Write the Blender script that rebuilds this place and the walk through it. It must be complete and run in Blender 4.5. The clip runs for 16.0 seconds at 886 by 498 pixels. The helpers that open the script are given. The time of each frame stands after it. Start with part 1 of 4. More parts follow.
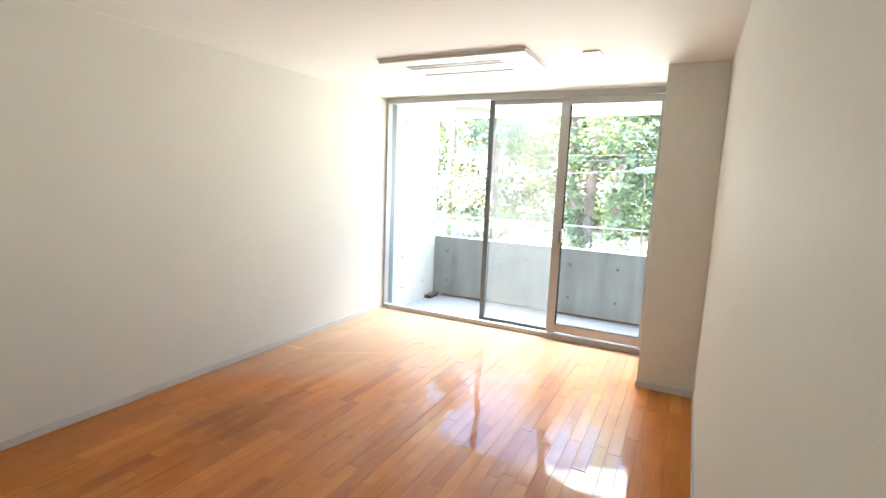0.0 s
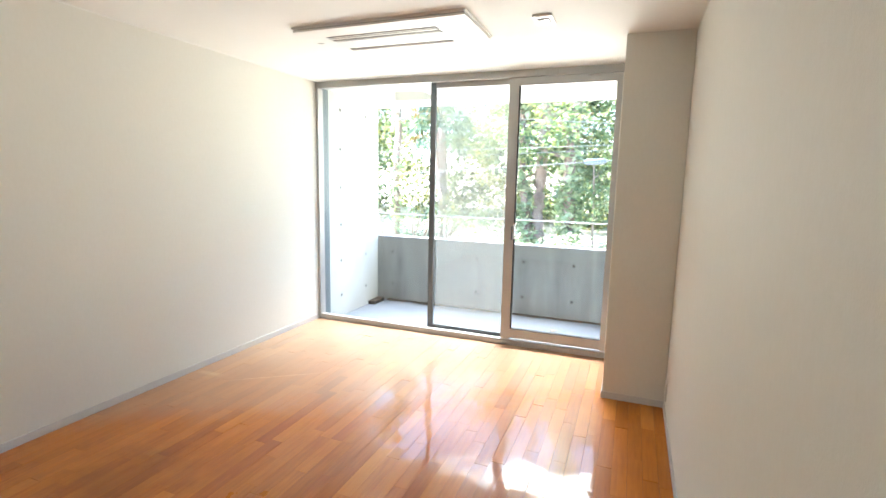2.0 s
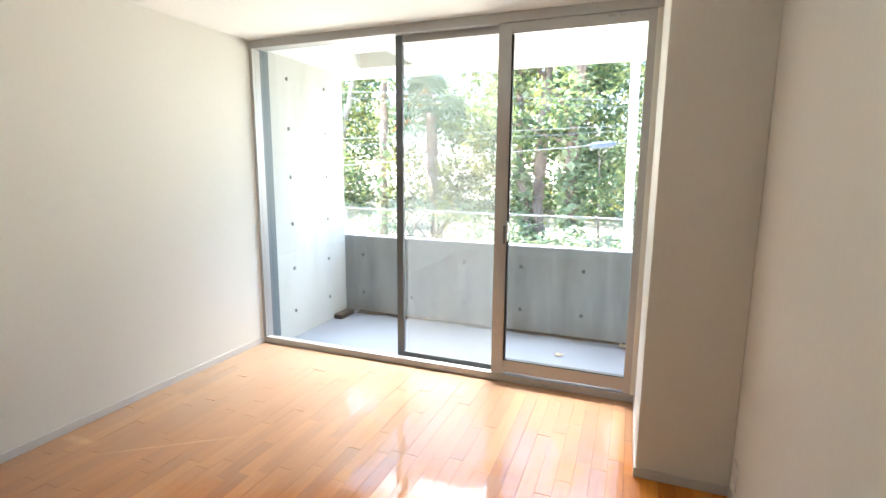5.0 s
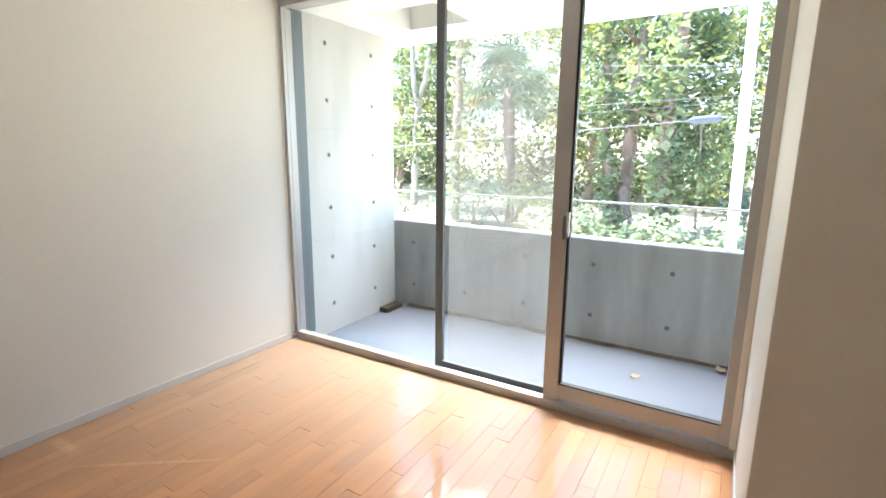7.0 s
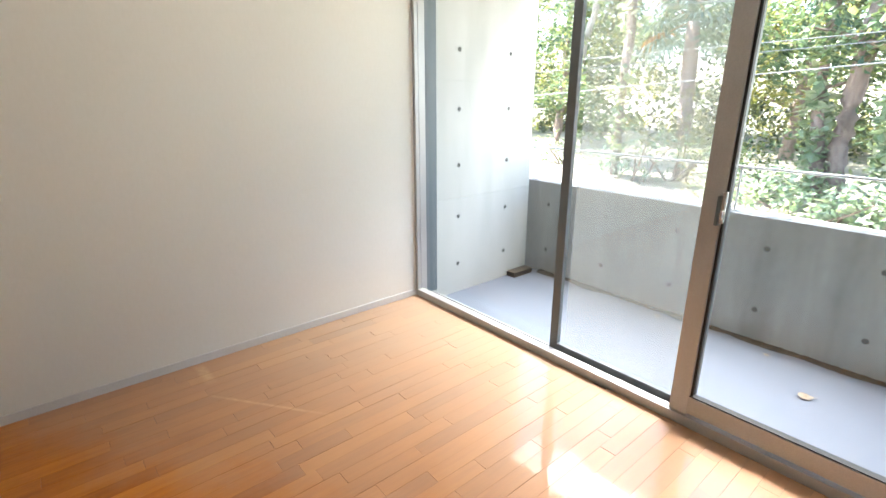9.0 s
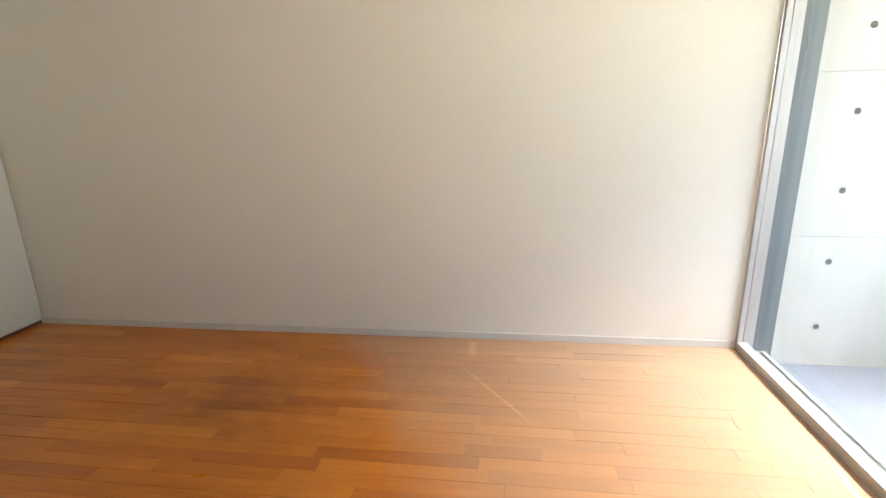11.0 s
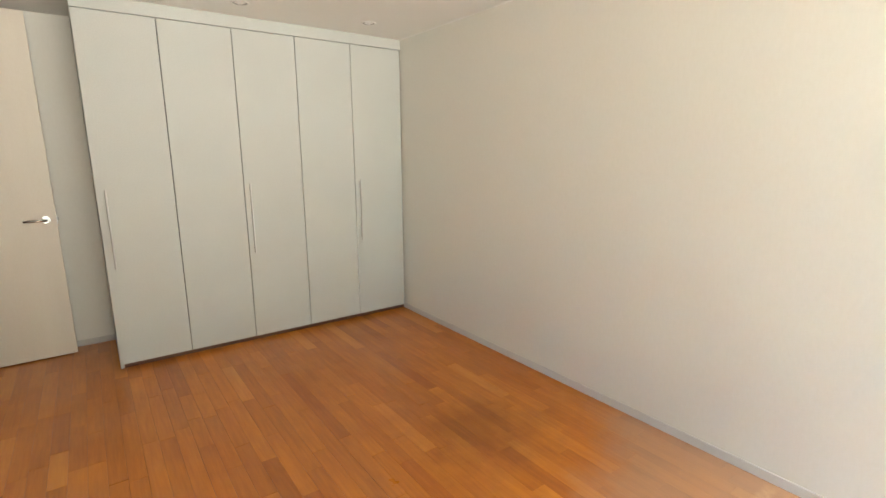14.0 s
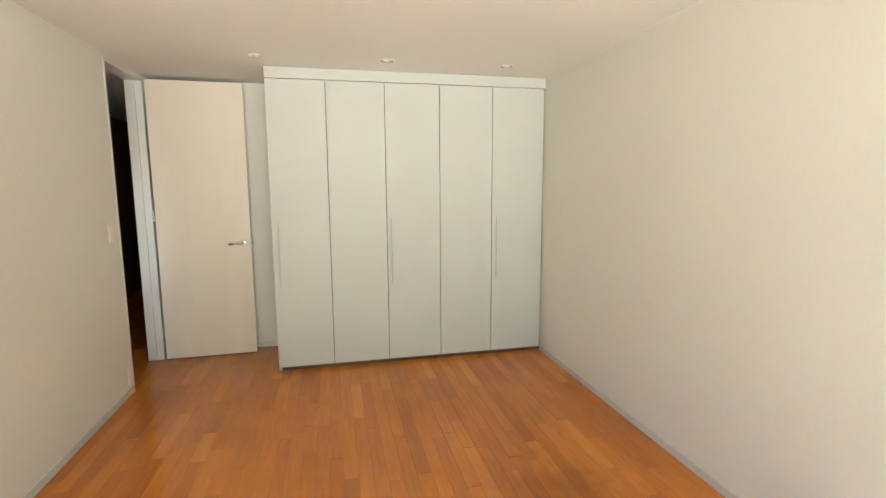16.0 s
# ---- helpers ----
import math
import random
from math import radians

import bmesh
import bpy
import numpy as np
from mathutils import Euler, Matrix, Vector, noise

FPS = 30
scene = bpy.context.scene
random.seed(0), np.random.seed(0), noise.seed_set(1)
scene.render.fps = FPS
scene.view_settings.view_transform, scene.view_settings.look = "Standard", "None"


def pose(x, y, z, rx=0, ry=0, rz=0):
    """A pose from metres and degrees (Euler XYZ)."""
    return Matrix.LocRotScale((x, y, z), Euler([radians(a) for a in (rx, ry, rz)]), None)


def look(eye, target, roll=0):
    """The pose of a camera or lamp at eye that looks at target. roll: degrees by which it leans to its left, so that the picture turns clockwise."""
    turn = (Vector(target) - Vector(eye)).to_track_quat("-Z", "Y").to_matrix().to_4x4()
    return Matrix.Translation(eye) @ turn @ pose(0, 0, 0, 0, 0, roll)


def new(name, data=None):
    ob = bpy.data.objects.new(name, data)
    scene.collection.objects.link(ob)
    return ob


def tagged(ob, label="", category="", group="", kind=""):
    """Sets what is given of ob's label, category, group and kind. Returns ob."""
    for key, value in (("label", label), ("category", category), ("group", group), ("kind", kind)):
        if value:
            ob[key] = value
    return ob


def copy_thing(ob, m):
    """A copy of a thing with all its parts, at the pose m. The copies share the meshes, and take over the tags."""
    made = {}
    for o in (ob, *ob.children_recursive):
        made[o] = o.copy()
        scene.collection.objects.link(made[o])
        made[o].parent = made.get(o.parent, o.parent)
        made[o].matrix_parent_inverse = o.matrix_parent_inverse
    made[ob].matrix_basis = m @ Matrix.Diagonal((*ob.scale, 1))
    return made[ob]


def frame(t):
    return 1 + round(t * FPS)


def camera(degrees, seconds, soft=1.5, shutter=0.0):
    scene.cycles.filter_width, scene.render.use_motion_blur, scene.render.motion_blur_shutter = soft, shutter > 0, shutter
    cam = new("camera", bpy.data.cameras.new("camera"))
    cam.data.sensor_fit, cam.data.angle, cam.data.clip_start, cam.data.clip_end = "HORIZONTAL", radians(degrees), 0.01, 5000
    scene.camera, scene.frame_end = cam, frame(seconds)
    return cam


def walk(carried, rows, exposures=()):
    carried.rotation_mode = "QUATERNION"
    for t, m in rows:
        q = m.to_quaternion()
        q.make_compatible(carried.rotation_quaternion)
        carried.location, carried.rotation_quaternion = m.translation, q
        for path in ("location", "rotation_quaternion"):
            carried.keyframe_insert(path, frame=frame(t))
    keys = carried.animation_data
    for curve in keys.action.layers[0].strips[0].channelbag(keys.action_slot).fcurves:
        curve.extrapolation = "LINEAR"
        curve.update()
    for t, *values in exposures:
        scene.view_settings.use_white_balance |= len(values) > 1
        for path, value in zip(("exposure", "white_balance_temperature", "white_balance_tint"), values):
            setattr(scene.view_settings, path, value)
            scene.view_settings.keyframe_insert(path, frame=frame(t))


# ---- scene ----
cam = camera(84.8, 16.0)
PATH = [
    (0.0, 3.127, 0.004, 1.517, 27.09, -8.13, -2.35),
    (0.5, 3.065, 0.070, 1.504, 24.65, -8.09, -2.08),
    (1.0, 3.024, 0.233, 1.497, 22.58, -8.29, -1.45),
    (1.5, 3.028, 0.375, 1.490, 22.29, -8.16, -1.27),
    (2.0, 2.994, 0.515, 1.467, 21.34, -8.16, -1.17),
    (2.5, 2.935, 0.706, 1.483, 20.56, -8.29, -0.97),
    (3.0, 2.905, 0.869, 1.465, 19.89, -8.38, -0.77),
    (5.5, 2.779, 1.751, 1.425, 22.38, -9.50, -0.19),
    (6.0, 2.802, 1.902, 1.415, 25.63, -9.65, -0.19),
    (6.5, 2.792, 2.070, 1.403, 28.47, -10.67, -0.36),
    (7.0, 2.757, 2.249, 1.393, 31.05, -11.38, -0.48),
    (7.5, 2.706, 2.339, 1.405, 32.86, -12.49, -0.35),
    (8.0, 2.727, 2.476, 1.428, 38.39, -14.19, 0.00),
    (10.5, 2.825, 3.001, 1.465, 80.10, -17.94, 1.75),
    (11.0, 2.854, 3.311, 1.377, 97.42, -15.23, 1.30),
    (11.5, 2.757, 3.371, 1.434, 106.24, -16.61, 0.38),
    (12.0, 2.630, 3.414, 1.439, 114.28, -16.06, 0.46),
    (12.5, 2.614, 3.470, 1.470, 121.23, -14.97, 0.36),
    (13.0, 2.558, 3.636, 1.458, 130.42, -13.44, 0.55),
    (13.5, 2.480, 3.771, 1.493, 137.72, -13.01, 0.16),
    (14.0, 2.304, 3.782, 1.455, 143.97, -11.42, 0.26),
    (14.5, 2.054, 3.804, 1.493, 150.66, -10.26, -0.37),
    (15.0, 1.983, 3.784, 1.486, 156.59, -8.94, 0.18),
    (15.5, 1.873, 3.900, 1.455, 163.05, -7.72, 0.54),
    (16.0, 1.803, 3.968, 1.504, 167.19, -7.63, 0.32),
]
walk(cam, [(t, pose(x, y, z, 90 + pitch, roll, yaw)) for t, x, y, z, yaw, pitch, roll in PATH],
     exposures=[(0.0, 3.96, 6200, 11), (2.0, 3.82, 6200, 11), (5.5, 3.38, 6350, 13), (8.2, 3.18, 6350, 14), (10.5, 3.46, 6700, 15), (11.0, 3.54, 6700, 15),
                (13.0, 3.92, 6550, 12), (14.0, 4.04, 6600, 12), (16.0, 4.24, 6650, 11)])

# ---- daylight ----
SUN_TURN, SUN_HEIGHT = radians(-85), radians(52)
sky = bpy.data.worlds.new("sky")
scene.world = sky
sky.use_nodes = True
sky_node = sky.node_tree.nodes.new("ShaderNodeTexSky")
sky_node.sky_type = "NISHITA"
sky_node.sun_disc = False
sky_node.sun_elevation, sky_node.sun_rotation = SUN_HEIGHT, SUN_TURN
sky_node.dust_density, sky_node.ozone_density = 1.2, 1.6
sky.node_tree.links.new(sky_node.outputs[0], sky.node_tree.nodes["Background"].inputs[0])
sky.node_tree.nodes["Background"].inputs[1].default_value = 0.15
sun = new("sun", bpy.data.lights.new("sun", "SUN"))
sun.data.energy, sun.data.angle, sun.data.color = 4.6, radians(0.53), (1.0, 0.95, 0.87)
to_sun = Vector((math.sin(SUN_TURN) * math.cos(SUN_HEIGHT), math.cos(SUN_TURN) * math.cos(SUN_HEIGHT), math.sin(SUN_HEIGHT)))
sun.matrix_world = look(to_sun * 40, (0, 0, 0))

# fill lamps added in the open side of the balcony, between parapet and slab, to brighten the room: they stand in
# for high sky falling steeply in, and for the glow of the sunlit garden and parapet rising into the room
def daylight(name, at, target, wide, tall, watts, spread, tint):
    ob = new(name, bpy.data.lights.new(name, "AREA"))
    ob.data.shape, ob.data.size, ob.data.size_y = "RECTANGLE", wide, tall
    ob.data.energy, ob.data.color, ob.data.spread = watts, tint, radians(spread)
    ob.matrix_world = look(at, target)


daylight("sky_fill", (1.45, 6.10, 2.20), (1.45, 5.60, 1.25), 2.9, 0.40, 7.4, 66, (1.0, 0.98, 0.90))
daylight("garden_fill", (1.45, 6.19, 1.45), (1.45, 5.19, 1.68), 2.9, 1.1, 2.6, 66, (1.0, 0.96, 0.86))

# ---- sizes ----
W, H = 3.28, 2.386            # room width and ceiling height
WIN = 4.67                     # inner plane of the window frame
COL_X, COL_Y = 2.888, 3.882    # column beside the window
CLO_W, CLO_D = 2.268, 0.66     # closet
BACK = -0.69                   # wall behind the closet
BAL = -0.09                    # balcony floor
PAR_Y, PAR_Z = 6.01, 0.735     # parapet


# ---- materials ----
def material(name, rough=0.5, metal=0.0, spec=0.5):
    m = bpy.data.materials.new(name)
    m.use_nodes = True
    b = m.node_tree.nodes["Principled BSDF"]
    b.inputs["Roughness"].default_value = rough
    b.inputs["Metallic"].default_value = metal
    b.inputs["Specular IOR Level"].default_value = spec
    return m, m.node_tree, b


def node(t, kind, **sets):
    n = t.nodes.new(kind)
    for key, value in sets.items():
        n.inputs[key.replace("_", " ")].default_value = value
    return n


def place(t, scale):
    g = t.nodes.new("ShaderNodeNewGeometry")
    mp = node(t, "ShaderNodeMapping", Scale=scale)
    t.links.new(g.outputs["Position"], mp.inputs[0])
    return mp.outputs[0]


def ramp(t, source, stops):
    r = t.nodes.new("ShaderNodeValToRGB")
    while len(r.color_ramp.elements) < len(stops):
        r.color_ramp.elements.new(0.5)
    for e, (p, c) in zip(r.color_ramp.elements, stops):
        e.position, e.color = p, (*c, 1)
    t.links.new(source, r.inputs[0])
    return r.outputs[0]


def mix(t, kind, fac, a, b):
    n = t.nodes.new("ShaderNodeMix")
    n.data_type, n.blend_type = "RGBA", kind
    for sock, v in ((n.inputs[0], fac), (n.inputs[6], a), (n.inputs[7], b)):
        if isinstance(v, (int, float)):
            sock.default_value = v
        elif isinstance(v, tuple):
            sock.default_value = (*v, 1)
        else:
            t.links.new(v, sock)
    return n.outputs[2]


def bump(t, b, source, strength, distance):
    n = node(t, "ShaderNodeBump", Strength=strength, Distance=distance)
    t.links.new(source, n.inputs["Height"])
    t.links.new(n.outputs[0], b.inputs["Normal"])
    return n


def noise_of(t, where, scale, detail=4.0, rough=0.55):
    n = node(t, "ShaderNodeTexNoise", Scale=scale, Detail=detail, Roughness=rough)
    t.links.new(where, n.inputs["Vector"])
    return n.outputs["Fac"]


def plain(name, a, b, scale=3.0, grain=60.0, rough=0.5, metal=0.0, relief=0.0, spec=0.5, stretch=(1, 1, 1)):
    """Two tones mottled at two scales, with fine relief."""
    m, t, bs = material(name, rough, metal, spec)
    p = place(t, stretch)
    big, fine = noise_of(t, p, scale), noise_of(t, p, grain, 3.0)
    c = ramp(t, big, [(0.3, a), (0.7, b)])
    c = mix(t, "OVERLAY", 0.25, c, ramp(t, fine, [(0.25, (0.36,) * 3), (0.75, (0.64,) * 3)]))
    t.links.new(c, bs.inputs["Base Color"])
    r = node(t, "ShaderNodeMapRange", From_Min=0.3, From_Max=0.7, To_Min=max(0.02, rough - 0.06), To_Max=min(1, rough + 0.08))
    t.links.new(big, r.inputs[0])
    t.links.new(r.outputs[0], bs.inputs["Roughness"])
    if relief:
        bump(t, bs, fine, 0.5, relief)
    return m


def wallpaper_material(name, a, b):
    m, t, bs = material(name, 0.75, spec=0.3)
    p = place(t, (1, 1, 1))
    big = noise_of(t, p, 1.3, 3)
    weave = noise_of(t, place(t, (1, 1, 0.55)), 260.0, 2.0)
    speck = noise_of(t, place(t, (1, 1, 0.45)), 62.0, 4.0, 0.7)
    c = mix(t, "MIX", big, a, b)
    c = mix(t, "OVERLAY", 0.24, c, ramp(t, speck, [(0.3, (0.4,) * 3), (0.7, (0.6,) * 3)]))
    t.links.new(c, bs.inputs["Base Color"])
    bump(t, bs, weave, 0.45, 0.0012)
    return m


def streak_of(t, where, a, b, width):
    """How strongly a rubbed streak from a to b covers a place on the floor."""
    d = Vector((b[0] - a[0], b[1] - a[1], 0))
    u = d.normalized()
    v = Vector((-u.y, u.x, 0))
    out = []
    for axis, centre, reach in ((v, v.dot(Vector((*a, 0))), width), (u, u.dot(Vector((*a, 0))) + d.length / 2, d.length / 2)):
        dot = t.nodes.new("ShaderNodeVectorMath")
        dot.operation, dot.inputs[1].default_value = "DOT_PRODUCT", axis
        t.links.new(where, dot.inputs[0])
        off = t.nodes.new("ShaderNodeMath")
        off.operation, off.inputs[1].default_value = "SUBTRACT", centre
        t.links.new(dot.outputs["Value"], off.inputs[0])
        far = t.nodes.new("ShaderNodeMath")
        far.operation = "ABSOLUTE"
        t.links.new(off.outputs[0], far.inputs[0])
        out.append(ramp(t, far.outputs[0], [(reach * 0.5, (1.0,) * 3), (reach * 1.15, (0.0,) * 3)]))
    return mix(t, "MULTIPLY", 1.0, out[0], out[1])


def wood_floor_material(per_object):
    """Varnished maple strips, each with a tone of its own."""
    m, t, bs = material("varnished_maple", 0.3, spec=0.22)
    g = t.nodes.new("ShaderNodeNewGeometry")
    pick = t.nodes.new("ShaderNodeObjectInfo").outputs["Random"] if per_object else g.outputs["Random Per Island"]
    off = node(t, "ShaderNodeVectorMath")
    off.operation = "SCALE"
    comb = t.nodes.new("ShaderNodeCombineXYZ")
    for s in comb.inputs:
        t.links.new(pick, s)
    t.links.new(comb.outputs[0], off.inputs[0])
    off.inputs["Scale"].default_value = 37.0
    add = t.nodes.new("ShaderNodeVectorMath")
    t.links.new(g.outputs["Position"], add.inputs[0])
    t.links.new(off.outputs[0], add.inputs[1])
    mp = node(t, "ShaderNodeMapping", Scale=(22, 1.6, 1))
    t.links.new(add.outputs[0], mp.inputs[0])
    grain = noise_of(t, mp.outputs[0], 2.6, 6, 0.62)
    mp2 = node(t, "ShaderNodeMapping", Scale=(3.5, 1.2, 1))
    t.links.new(add.outputs[0], mp2.inputs[0])
    cloud = noise_of(t, mp2.outputs[0], 2.0, 3)
    tone = ramp(t, pick, [(0.0, (0.43, 0.120, 0.008)), (0.10, (0.49, 0.146, 0.009)), (0.5, (0.55, 0.172, 0.012)),
                          (0.86, (0.60, 0.196, 0.015)), (1.0, (0.67, 0.250, 0.030))])
    c = mix(t, "OVERLAY", 0.40, tone, ramp(t, grain, [(0.28, (0.30, 0.27, 0.24)), (0.72, (0.64, 0.65, 0.66))]))
    c = mix(t, "OVERLAY", 0.34, c, ramp(t, cloud, [(0.3, (0.36,) * 3), (0.7, (0.63,) * 3)]))
    here = place(t, (1, 1, 1))
    worn = noise_of(t, here, 1.7, 5)
    c = mix(t, "MULTIPLY", ramp(t, worn, [(0.45, (0.0,) * 3), (1.0, (1.0,) * 3)]), c, (0.80, 0.70, 0.62))
    # greyed, trodden patch by the long wall
    away = t.nodes.new("ShaderNodeVectorMath")
    away.operation, away.inputs[1].default_value = "DISTANCE", (0.78, 1.98, 0)
    t.links.new(g.outputs["Position"], away.inputs[0])
    rag = t.nodes.new("ShaderNodeMath")
    rag.operation, rag.inputs[1].default_value, rag.inputs[2].default_value = "MULTIPLY_ADD", 0.9, -0.45
    t.links.new(noise_of(t, here, 4.5, 6, 0.65), rag.inputs[0])
    both = t.nodes.new("ShaderNodeMath")
    t.links.new(away.outputs["Value"], both.inputs[0])
    t.links.new(rag.outputs[0], both.inputs[1])
    c = mix(t, "MULTIPLY", ramp(t, both.outputs[0], [(0.10, (0.85,) * 3), (0.48, (0.0,) * 3)]), c, (0.66, 0.64, 0.66))
    # boards paler before the window: sun fading plus painted daylight sheen, with a ragged slanting edge
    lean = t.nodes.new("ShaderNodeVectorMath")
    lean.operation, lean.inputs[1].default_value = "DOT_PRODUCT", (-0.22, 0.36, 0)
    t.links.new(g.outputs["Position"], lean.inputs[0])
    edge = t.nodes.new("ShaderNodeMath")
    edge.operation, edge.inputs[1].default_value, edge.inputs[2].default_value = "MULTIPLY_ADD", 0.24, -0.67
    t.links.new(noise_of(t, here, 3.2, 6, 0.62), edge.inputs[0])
    fade_and_sheen = t.nodes.new("ShaderNodeMath")
    t.links.new(lean.outputs["Value"], fade_and_sheen.inputs[0])
    t.links.new(edge.outputs[0], fade_and_sheen.inputs[1])
    c = mix(t, "MIX", ramp(t, fade_and_sheen.outputs[0], [(0.20, (0.0,) * 3), (0.34, (0.50,) * 3), (0.85, (0.88,) * 3)]), c,
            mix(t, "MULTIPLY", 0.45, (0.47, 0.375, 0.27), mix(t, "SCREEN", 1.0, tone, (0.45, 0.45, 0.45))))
    # pale rubbed streaks near the long wall
    rub = ramp(t, noise_of(t, here, 30.0, 4), [(0.25, (0.10,) * 3), (0.75, (0.55,) * 3)])
    for a, b, width in (((0.02, 3.105), (0.26, 3.112), 0.030), ((0.36, 3.06), (0.89, 3.45), 0.009)):
        c = mix(t, "MIX", mix(t, "MULTIPLY", 1.0, streak_of(t, g.outputs["Position"], a, b, width), rub), c, (0.72, 0.47, 0.26))
    t.links.new(c, bs.inputs["Base Color"])
    t.links.new(ramp(t, worn, [(0.1, (0.20,) * 3), (1.0, (0.56,) * 3)]), bs.inputs["Roughness"])
    wave = node(t, "ShaderNodeBump", Strength=0.17, Distance=0.010)
    t.links.new(noise_of(t, here, 7.0, 0.0), wave.inputs["Height"])
    t.links.new(wave.outputs[0], bs.inputs["Coat Normal"])
    bs.inputs["Coat Weight"].default_value = 0.65
    bs.inputs["Coat Roughness"].default_value = 0.055
    return m


def concrete_material(name, a, b, relief=0.002, run=0.38):
    m, t, bs = material(name, 0.8, spec=0.3)
    p = place(t, (1, 1, 1))
    streak = noise_of(t, place(t, (3.2, 3.2, 0.5)), 1.6, 4)
    big, fine = noise_of(t, p, 2.2, 6), noise_of(t, p, 46.0, 4)
    c = mix(t, "MIX", big, a, b)
    c = mix(t, "OVERLAY", run, c, ramp(t, streak, [(0.3, (0.32,) * 3), (0.7, (0.62,) * 3)]))
    c = mix(t, "OVERLAY", 0.25, c, ramp(t, fine, [(0.3, (0.38,) * 3), (0.7, (0.6,) * 3)]))
    t.links.new(c, bs.inputs["Base Color"])
    bump(t, bs, fine, 0.4, relief)
    return m


def leaf_material(name, a, b, c3, patch=0.55):
    """Leaves that differ one by one, and in broad light and dark masses."""
    m, t, bs = material(name, 0.45, spec=0.35)
    g = t.nodes.new("ShaderNodeNewGeometry")
    c = ramp(t, g.outputs["Random Per Island"], [(0.0, a), (0.55, b), (1.0, c3)])
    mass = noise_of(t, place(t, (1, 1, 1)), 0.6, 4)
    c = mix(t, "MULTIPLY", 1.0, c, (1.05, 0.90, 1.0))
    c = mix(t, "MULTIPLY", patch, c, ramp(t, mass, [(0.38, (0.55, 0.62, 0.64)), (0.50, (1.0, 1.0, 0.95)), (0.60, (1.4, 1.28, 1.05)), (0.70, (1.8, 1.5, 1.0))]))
    t.links.new(c, bs.inputs["Base Color"])
    tr = t.nodes.new("ShaderNodeBsdfTranslucent")
    t.links.new(mix(t, "MULTIPLY", 1.0, c, (0.95, 1.0, 0.65)), tr.inputs[0])
    sh = t.nodes.new("ShaderNodeMixShader")
    sh.inputs[0].default_value = 0.42
    t.links.new(bs.outputs[0], sh.inputs[1])
    t.links.new(tr.outputs[0], sh.inputs[2])
    t.links.new(sh.outputs[0], t.nodes["Material Output"].inputs[0])
    return m


def glass_material():
    m, t, bs = material("clear_glass", 0.0)
    t.nodes.remove(bs)
    tr = t.nodes.new("ShaderNodeBsdfTransparent")
    tr.inputs[0].default_value = (0.93, 0.96, 0.95, 1)
    gl = t.nodes.new("ShaderNodeBsdfGlossy")
    gl.inputs["Roughness"].default_value = 0.0
    lw = node(t, "ShaderNodeLayerWeight", Blend=0.5)
    p5 = t.nodes.new("ShaderNodeMath")
    p5.operation, p5.inputs[1].default_value = "POWER", 5.0
    t.links.new(lw.outputs["Facing"], p5.inputs[0])
    fr = node(t, "ShaderNodeMapRange", To_Min=0.03, To_Max=0.9)
    t.links.new(p5.outputs[0], fr.inputs[0])
    sh = t.nodes.new("ShaderNodeMixShader")
    t.links.new(fr.outputs[0], sh.inputs[0])
    t.links.new(tr.outputs[0], sh.inputs[1])
    t.links.new(gl.outputs[0], sh.inputs[2])
    t.links.new(sh.outputs[0], t.nodes["Material Output"].inputs[0])
    return m


def screen_material():
    """Fine grey insect netting, half open."""
    m, t, bs = material("insect_net", 0.6)
    bs.inputs["Base Color"].default_value = (0.62, 0.62, 0.60, 1)
    tr = t.nodes.new("ShaderNodeBsdfTransparent")
    tl = t.nodes.new("ShaderNodeBsdfTranslucent")
    tl.inputs[0].default_value = (0.42, 0.42, 0.41, 1)
    s1, s2 = t.nodes.new("ShaderNodeMixShader"), t.nodes.new("ShaderNodeMixShader")
    s1.inputs[0].default_value = 0.5
    t.links.new(bs.outputs[0], s1.inputs[1])
    t.links.new(tl.outputs[0], s1.inputs[2])
    s2.inputs[0].default_value = 0.19
    t.links.new(tr.outputs[0], s2.inputs[1])
    t.links.new(s1.outputs[0], s2.inputs[2])
    t.links.new(s2.outputs[0], t.nodes["Material Output"].inputs[0])
    return m


PAPER = wallpaper_material("wallpaper", (0.755, 0.747, 0.685), (0.775, 0.768, 0.712))
CEILING = wallpaper_material("ceiling_paper", (0.825, 0.825, 0.79), (0.85, 0.85, 0.815))
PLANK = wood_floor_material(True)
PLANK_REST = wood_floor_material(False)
JOINT = plain("dark_joint", (0.11, 0.04, 0.012), (0.17, 0.065, 0.02), rough=0.7)
SKIRT = plain("grey_vinyl_skirting", (0.60, 0.59, 0.57), (0.66, 0.65, 0.63), rough=0.45, grain=120)
LACQUER = plain("white_lacquer", (0.505, 0.525, 0.495), (0.535, 0.555, 0.525), scale=1.5, grain=140, rough=0.58, spec=0.3)
DOORPAINT = plain("cream_door_sheet", (0.70, 0.645, 0.545), (0.75, 0.695, 0.60), scale=1.2, grain=90, rough=0.5, stretch=(4, 4, 0.6))
# closet plinth brown, also put on the corridor walls as painted darkness
PLINTH_AND_SHADE = plain("brown_plinth_and_shade", (0.10, 0.04, 0.02), (0.14, 0.06, 0.03), rough=0.5)
GREYPAINT = plain("pale_grey_frame_paint", (0.68, 0.68, 0.655), (0.73, 0.73, 0.705), rough=0.4)
ALU = plain("satin_aluminium", (0.42, 0.42, 0.415), (0.48, 0.48, 0.47), scale=2, grain=200, rough=0.42, metal=0.35)
ALUDARK = plain("dark_anodised_aluminium", (0.12, 0.145, 0.16), (0.15, 0.175, 0.19), scale=2, grain=200, rough=0.5, metal=0.0)
